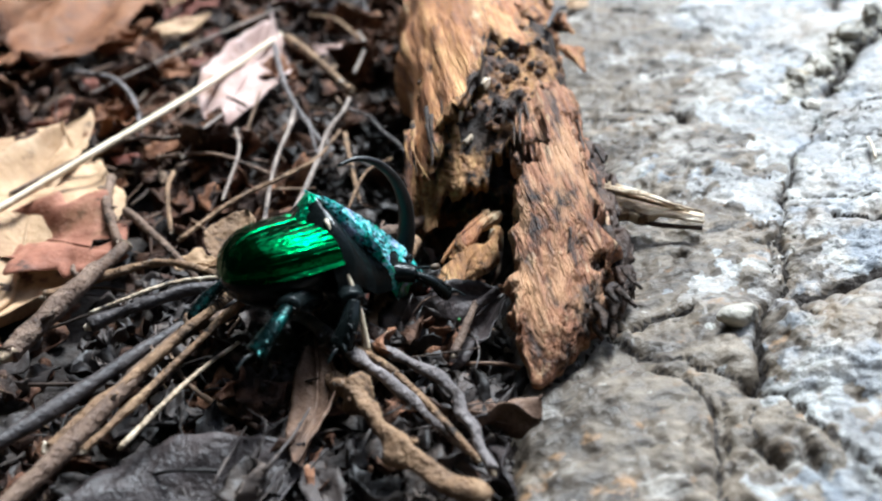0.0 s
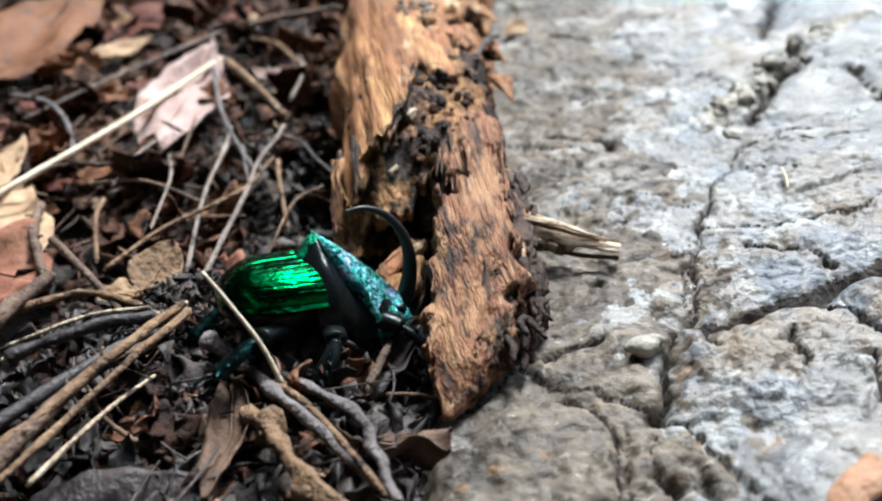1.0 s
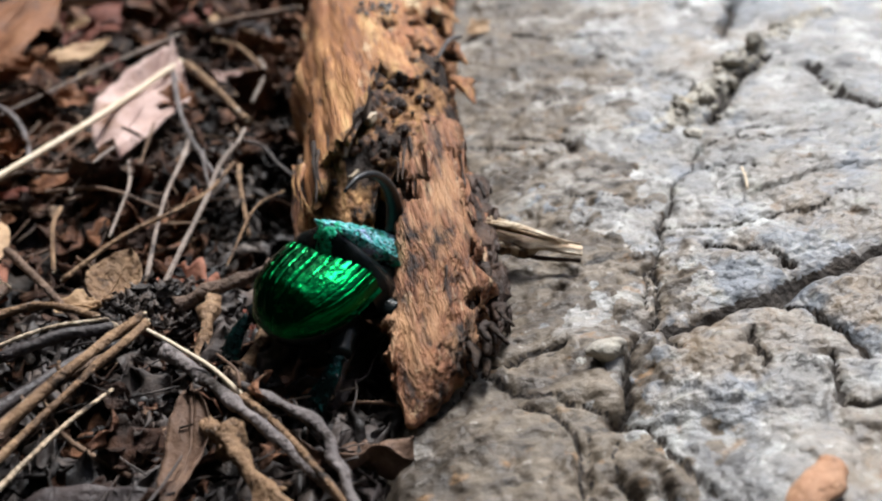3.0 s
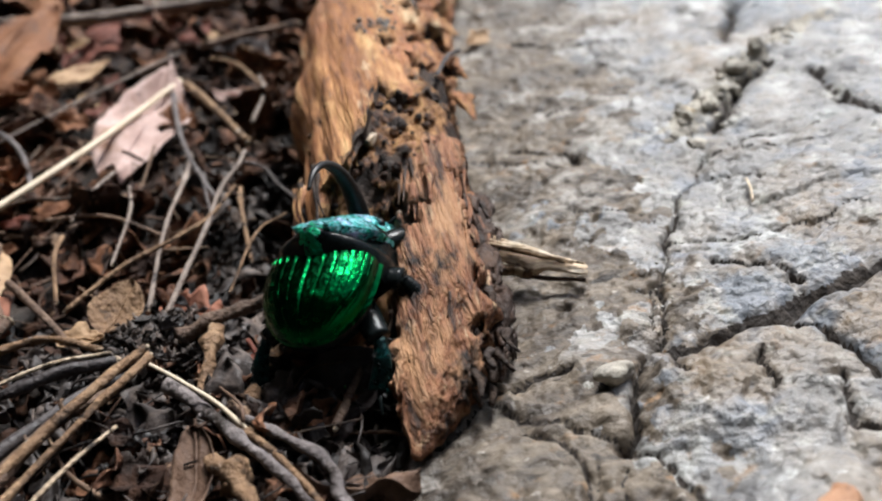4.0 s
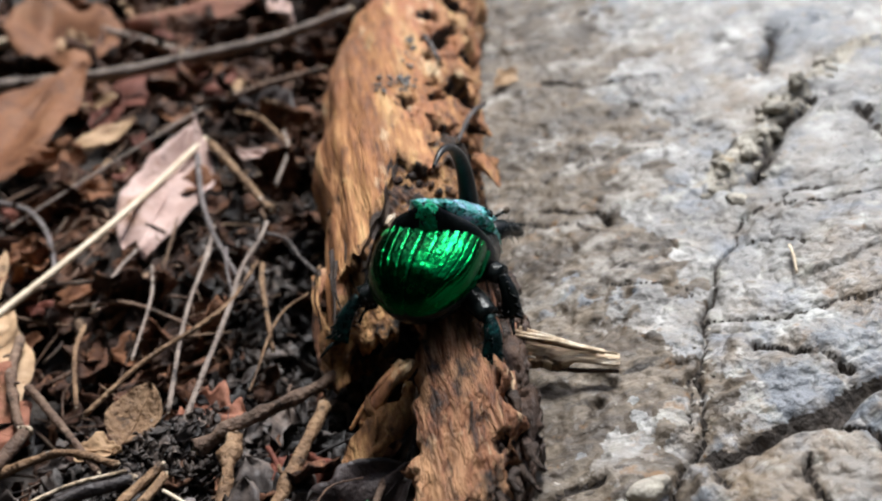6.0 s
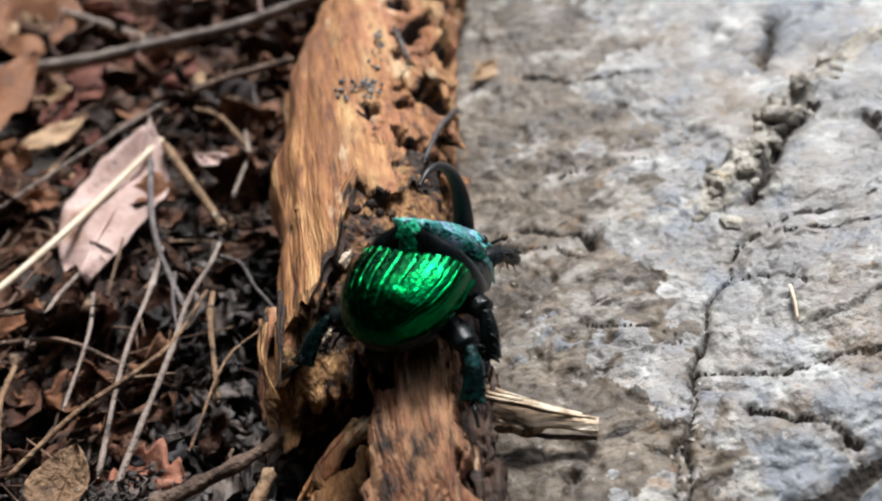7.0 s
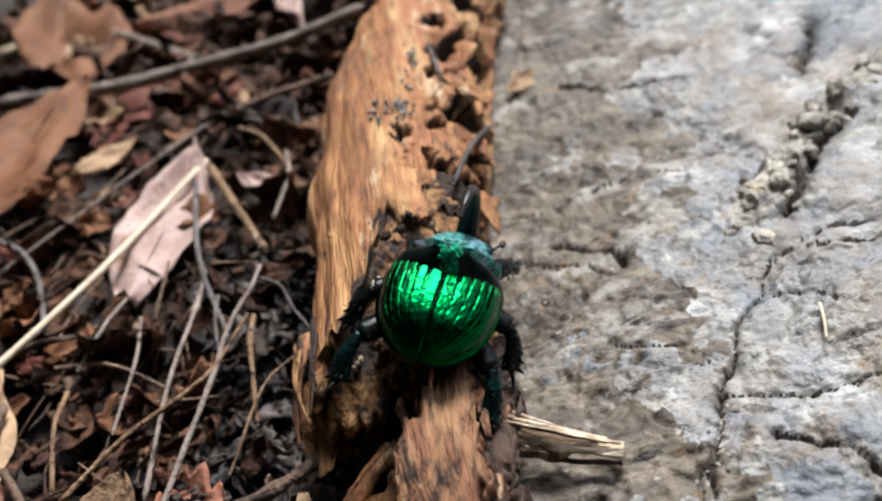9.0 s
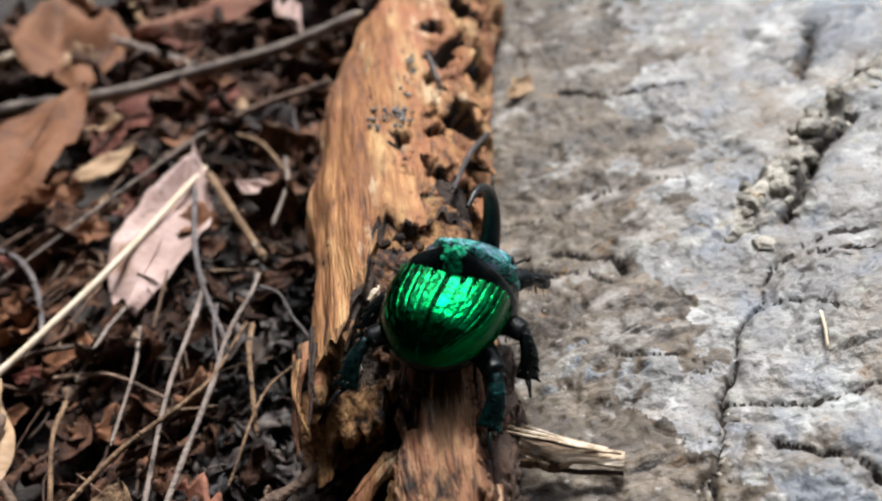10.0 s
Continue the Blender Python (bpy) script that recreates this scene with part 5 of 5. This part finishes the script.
        hw = 0.53 * (1 - 0.42 * v ** 2.2) * (0.93 + 0.07 * math.sin(math.pi * min(1, v * 2.5)))
        dome = 0.25 + 0.19 * math.sin(math.pi * min(0.5, v * 1.6 + 0.02)) - 0.5 * max(0, v - 0.16) ** 1.25
        rise = 0.14 * math.exp(-((v - 0.14) / 0.12) ** 2) + 0.04 * math.exp(-((v - 0.38) / 0.25) ** 2)
        for j in range(nv):
            s = 2 * j / (nv - 1) - 1
            a = abs(s)
            x = math.sin(s * math.pi / 2) * hw
            base = -0.12 - 0.1 * v
            z = base + (dome - base) * math.cos(s * math.pi / 2 * 0.999) ** 0.75
            z -= 0.18 * min(1, max(0, v - 0.2) / 0.2) * (1 - 0.3 * a)
            z += rise * math.exp(-(x / 0.2) ** 2) + 0.05 * math.exp(-((a - 0.45) / 0.22) ** 2 - ((v - 0.12) / 0.12) ** 2)
            y = -0.04 + 0.92 * v - 0.07 * (1 - a * a) * (1 - v)
            band = max(math.exp(-(x / 0.14) ** 2), min(1, max(0, (v - 0.5) / 0.2)), min(1, max(0, (a - 0.88) / 0.08)) * (v > 0.55))
            band = max(band, min(1, max(0, (y - 0.5 + 0.85 * z) / 0.12)))
            t = band + 0.35 * nz(x * 14, y * 14, 3) + 0.55 * nz(x * 34, y * 34, 8) > 0.64
            verts.append((x, y, z + (0.012 * nz(x * 26, y * 26, 4) if t else 0)))
            teal.append(t)
    return split(verts, [tuple(reversed(q)) for q in grid_faces(nu, nv)], teal)


def shield_shape():
    """The raised, pitted disc on the fore body: two sharp rear corners with a trough between, its sides falling outwards, its front to the head."""
    nu, nv = 64, 64
    top = []
    for i in range(nu):
        v = i / (nu - 1)
        w = 0.42 + 0.06 * math.sin(math.pi * min(1, v / 0.8)) - 0.16 * v
        for j in range(nv):
            u = 2 * j / (nv - 1) - 1
            a = abs(u)
            corner = math.exp(-((a - 0.38) / 0.17) ** 2)
            trough = math.exp(-(u / 0.2) ** 2)
            out = max(0.0, a - 0.38)
            zr = 0.5 + 0.06 * corner - 0.1 * trough - 0.66 * out ** 1.1
            yr = 0.13 - 0.05 * corner + 0.05 * trough + 0.46 * out
            fade = (1 - v) ** 1.1
            z = zr * fade - 0.08 * (1 - fade) + 0.07 * math.sin(math.pi * v) * (1 - a ** 2) - 0.3 * a ** 2.5 * math.sin(math.pi * min(1, v * 1.05)) ** 0.8 * 0.7
            y = yr * (1 - v) + (0.88 - 0.1 * a * a) * v
            pit = min(1, v * 8) * min(1, (1 - a) * 8)
            z += (0.012 * nz(u * 8, v * 16, 3) + 0.018 * nz(u * 18, v * 30, 5)) * pit
            top.append(Vector((u * w, y, z)))
    k = len(top)
    f = grid_faces(nu, nv)
    faces = [tuple(reversed(q)) for q in f] + [tuple(k + i for i in q) for q in f]
    rim = [j for j in range(nv)] + [i * nv + nv - 1 for i in range(1, nu)] + [(nu - 1) * nv + j for j in range(nv - 2, -1, -1)] + [i * nv for i in range(nu - 2, 0, -1)]
    for p, q in zip(rim, rim[1:] + rim[:1]):
        faces.append((p, q, q + k, p + k))
    mask = [0] * len(f) + [1] * len(f) + [0] * len(rim)
    low = [Vector((t.x * 0.94, t.y + 0.04, t.z - 0.12 - 0.16 * min(1, max(0, t.y + 0.1) * 4))) for t in top]
    return top + low, faces, mask


def head_shape():
    nu, nv = 24, 34
    verts = []
    for i in range(nu):
        v = i / (nu - 1)
        hw = 0.29 * math.sqrt(max(0.0, 1 - (max(0, v - 0.3) / 0.7) ** 2.8)) * (0.85 + 0.15 * min(1, v * 4)) + 0.004
        for j in range(nv):
            a = 2 * math.pi * j / nv
            top = math.sin(a)
            y, z = 0.72 + 0.36 * v, -0.12 - 0.38 * v
            z += (0.1 if top > 0 else 0.12) * top * (1 - 0.75 * v) + 0.008 * nz(math.cos(a) * 9, v * 14, 2)
            verts.append((hw * math.cos(a), y + 0.05 * top, z))
    f = [tuple(reversed(q)) for q in grid_faces(nu, nv, True)]
    f.append(tuple(range(nv)))
    return verts, f


def leg_shapes(k, side):
    """Thigh, shin and foot of leg k (0 front, 2 rear) with its hip at the origin, reaching outwards along side."""
    knee = Vector((side * (0.17, 0.3, 0.3)[k], (0.24, -0.07, -0.32)[k], (-0.02, 0.06, 0.06)[k]))
    ank = knee + Vector((side * (0.06, 0.12, 0.06)[k], (0.24, -0.2, -0.34)[k], (-0.22, -0.3, -0.26)[k]))
    thigh = tube([(0, 0, 0), knee * 0.5 + Vector((0, 0, 0.03)), knee], 0.14, 0.1, 14, 12, k, 0.03, 0, 0.75)
    shin = tube([knee, (knee + ank) / 2 + Vector((side * 0.03, 0, 0.02)), ank], 0.055, 0.105, 14, 10, k + 3, 0.06, 0, 0.65)
    teeth = []
    for q in (0.45, 0.68, 0.92):
        p = knee + (ank - knee) * q
        o = Vector((side * 0.7, (0.6, -0.2, -0.3)[k], 0.1)).normalized()
        teeth.append(tube([p, p + o * 0.08, p + o * 0.14 + Vector((0, 0, -0.03))], 0.04, 0.006, 6, 6, q))
    end = ank + Vector((side * 0.08, (0.14, -0.16, -0.2)[k], -0.05))
    foot = tube([ank, (ank + end) / 2 + Vector((0, 0, 0.03)), end], 0.024, 0.012, 14, 6, 1, 0.4)
    rng = random.Random(k * 2 + side)
    hairs = []
    for i in range(90):
        q = rng.random()
        p = knee * (q * 2) if q < 0.5 else knee + (ank - knee) * (q * 2 - 1)
        o = Vector((rng.gauss(0, 1), rng.gauss(0, 1), rng.gauss(0, 1))).normalized()
        hairs.append(tube([p + o * 0.05, p + o * 0.1, p + o * rng.uniform(0.12, 0.17) + Vector((0, 0, -0.01))], 0.006, 0.002, 3, 3, i))
    return thigh, join(shin, *teeth), foot, join(*hairs)


def build_beetle():
    thing = tagged(empty("horned_beetle"), "metallic green horned scarab beetle with long curved black horn", "beetle")
    for side in (-1, 1):
        part("elytron", elytron(side), M["elytra"], thing, "glossy metallic green ribbed wing case")
    part("abdomen", moved(ball(0.44, 0.47, 0.25, 22), pose(0, -0.3, -0.04)), M["black"], thing, "black underside")
    part("thorax", moved(ball(0.44, 0.44, 0.24, 20), pose(0, 0.36, -0.14)), M["black"], thing, "black underside")
    fore = part("pronotum", pronotum_shape(), [M["black"], M["teal"]], thing, "glossy black fore body with blue-green speckles")
    part("shield", shield_shape(), [M["teal"], M["black"]], fore, "pitted blue-green shield with two raised corners")
    head = part("head", head_shape(), M["teal"], thing, "small flat blue-green head")
    part("horn", tube([(0, 0.88, -0.26), (0, 0.96, 0.0), (0, 0.97, 0.25), (0, 0.89, 0.49), (0, 0.73, 0.67), (0, 0.53, 0.75), (0, 0.34, 0.73)], 0.11, 0.016, 44, 14, 3, 0.02, 0, 0.75), M["horn"], head, "long curved tapering black horn")
    for side in (-1, 1):
        part("eye", moved(ball(0.05, 0.07, 0.05, 10), pose(side * 0.24, 0.78, -0.14)), M["black"], head)
        ant = part("antenna", tube([(side * 0.24, 0.85, -0.24), (side * 0.3, 0.93, -0.24), (side * 0.34, 0.98, -0.24)], 0.016, 0.014, 10, 6, 2), M["black"], head)
        part("club", moved(ball(0.035, 0.05, 0.03, 8), pose(side * 0.35, 1.0, -0.24)), M["club"], ant, "small brown antenna club")
    for k in range(3):
        for side in (-1, 1):
            thigh, shin, foot, hairs = leg_shapes(k, side)
            leg = part("leg", thigh, M["black"], thing)
            part("shin", shin, M["shin"] if k == 2 else M["black"], leg, "toothed dark teal shin" if k == 2 else "toothed black shin")
            part("foot", foot, M["black"], leg)
            part("bristles", hairs, M["horn"], leg, "short black bristles")
            LEGS.append((leg, k, side))
    return thing, head


M["shin"] = mat("shin", [(0.002, 0.003, 0.003), (0.004, 0.015, 0.015), (0.008, 0.09, 0.08)], 6, 18, (0.2, 0.4), 0.01, metal=0.7)
HIPS = [(0.26, 0.5, -0.22), (0.32, 0.08, -0.22), (0.26, -0.2, -0.22)]
LEGS = []
beetle, beetle_head = build_beetle()
beetle.scale = (1.07, 1.07, 1.07)
WAY = [  # t, x, y, z, pitch, roll, yaw
    (0, -0.46, 7.42, 0.67, -8, -10, -57),
    (0.5, -0.08, 7.46, 0.50, -16, -14, -68),
    (1, 0.21, 7.68, 0.38, -10, -11, -71),
    (1.5, 0.31, 7.93, 0.30, -4, -17, -60),
    (2, 0.55, 7.74, 0.45, -2, -8, -46),
    (2.5, 0.83, 7.65, 0.52, 1, 4, -49),
    (4, 0.83, 7.92, 0.75, 15, -10, -23),
    (4.5, 1.19, 8.35, 0.91, 19, -9, -33),
    (5, 1.63, 8.73, 1.13, 12, -3, -34),
    (5.5, 1.73, 8.78, 1.31, 10, 0, -26),
    (7, 2.13, 9.27, 1.34, 3, 0, -33),
    (7.5, 2.14, 9.18, 1.39, -0, -0, -31),
    (8, 2.12, 9.50, 1.27, 8, 17, -24),
    (8.5, 2.15, 9.51, 1.30, 9, 21, -21),
    (9, 2.16, 9.55, 1.30, 7, 20, -20),
    (9.5, 2.21, 9.47, 1.37, 4, 16, -24),
    (10, 2.27, 9.40, 1.43, 2, 12, -28),
]


stalk = tagged(empty("grass_stalk"), "thin pale dry grass stalk pushed aside by the beetle", "straw")
part("stem", tube([(0, 0, 0), (0.03, 0.4, 0.04), (0.02, 0.8, 0.03), (0, 1.2, 0)], 0.028, 0.018, 20, 6, 3, 0.08), M["straw"], stalk)
part("node", moved(ball(0.06, 0.07, 0.05, 8), pose(0, -0.02, 0)), M["bark"], stalk, "crumbly brown foot")
NOD = [  # t, degrees by which the head is raised
    (0, 0), (5, 0), (7, 2), (8, 9), (8.5, 14), (9, 6), (9.5, 0), (10, 0),
]
FALL = [  # t, pitch, yaw
    (0, 58, 23), (0.2, 56, 15), (0.4, 38, -15), (0.6, 14, -10), (0.8, 16, 35), (1, 50, 49), (1.5, 59, 30), (1.8, 36, 46), (2.1, 14, 47), (2.5, 13, 46), (10, 13, 46),
]


def motions():
    walk(stalk, [(t, pose(-0.02 * U, 6.68 * U, 0.12 * U, p, 0, w)) for t, p, w in FALL])
    walk(beetle, [(t, pose(x * U, y * U, z * U, p, r, w)) for t, x, y, z, p, r, w in WAY])
    rows = []
    for t, a in NOD:
        c, s = math.cos(radians(a)), math.sin(radians(a))
        py, pz = 0.74 * U, -0.1 * U
        rows.append((t, pose(0, py - c * py + s * pz, pz - s * py - c * pz, a, 0, 0)))
    walk(beetle_head, rows)
    for leg, k, side in LEGS:
        hx, hy, hz = HIPS[k]
        rows = []
        for i in range(51):
            t = i * 0.2
            pace = 1.0 if t < 7.2 else 0.25
            ph = 2 * math.pi * t * 1.1 + (math.pi if (k + (side > 0)) % 2 else 0)
            rows.append((t, pose(side * hx * U, hy * U, hz * U, 0, side * 7 * pace * math.cos(ph), 13 * pace * math.sin(ph))))
        walk(leg, rows)


motions()
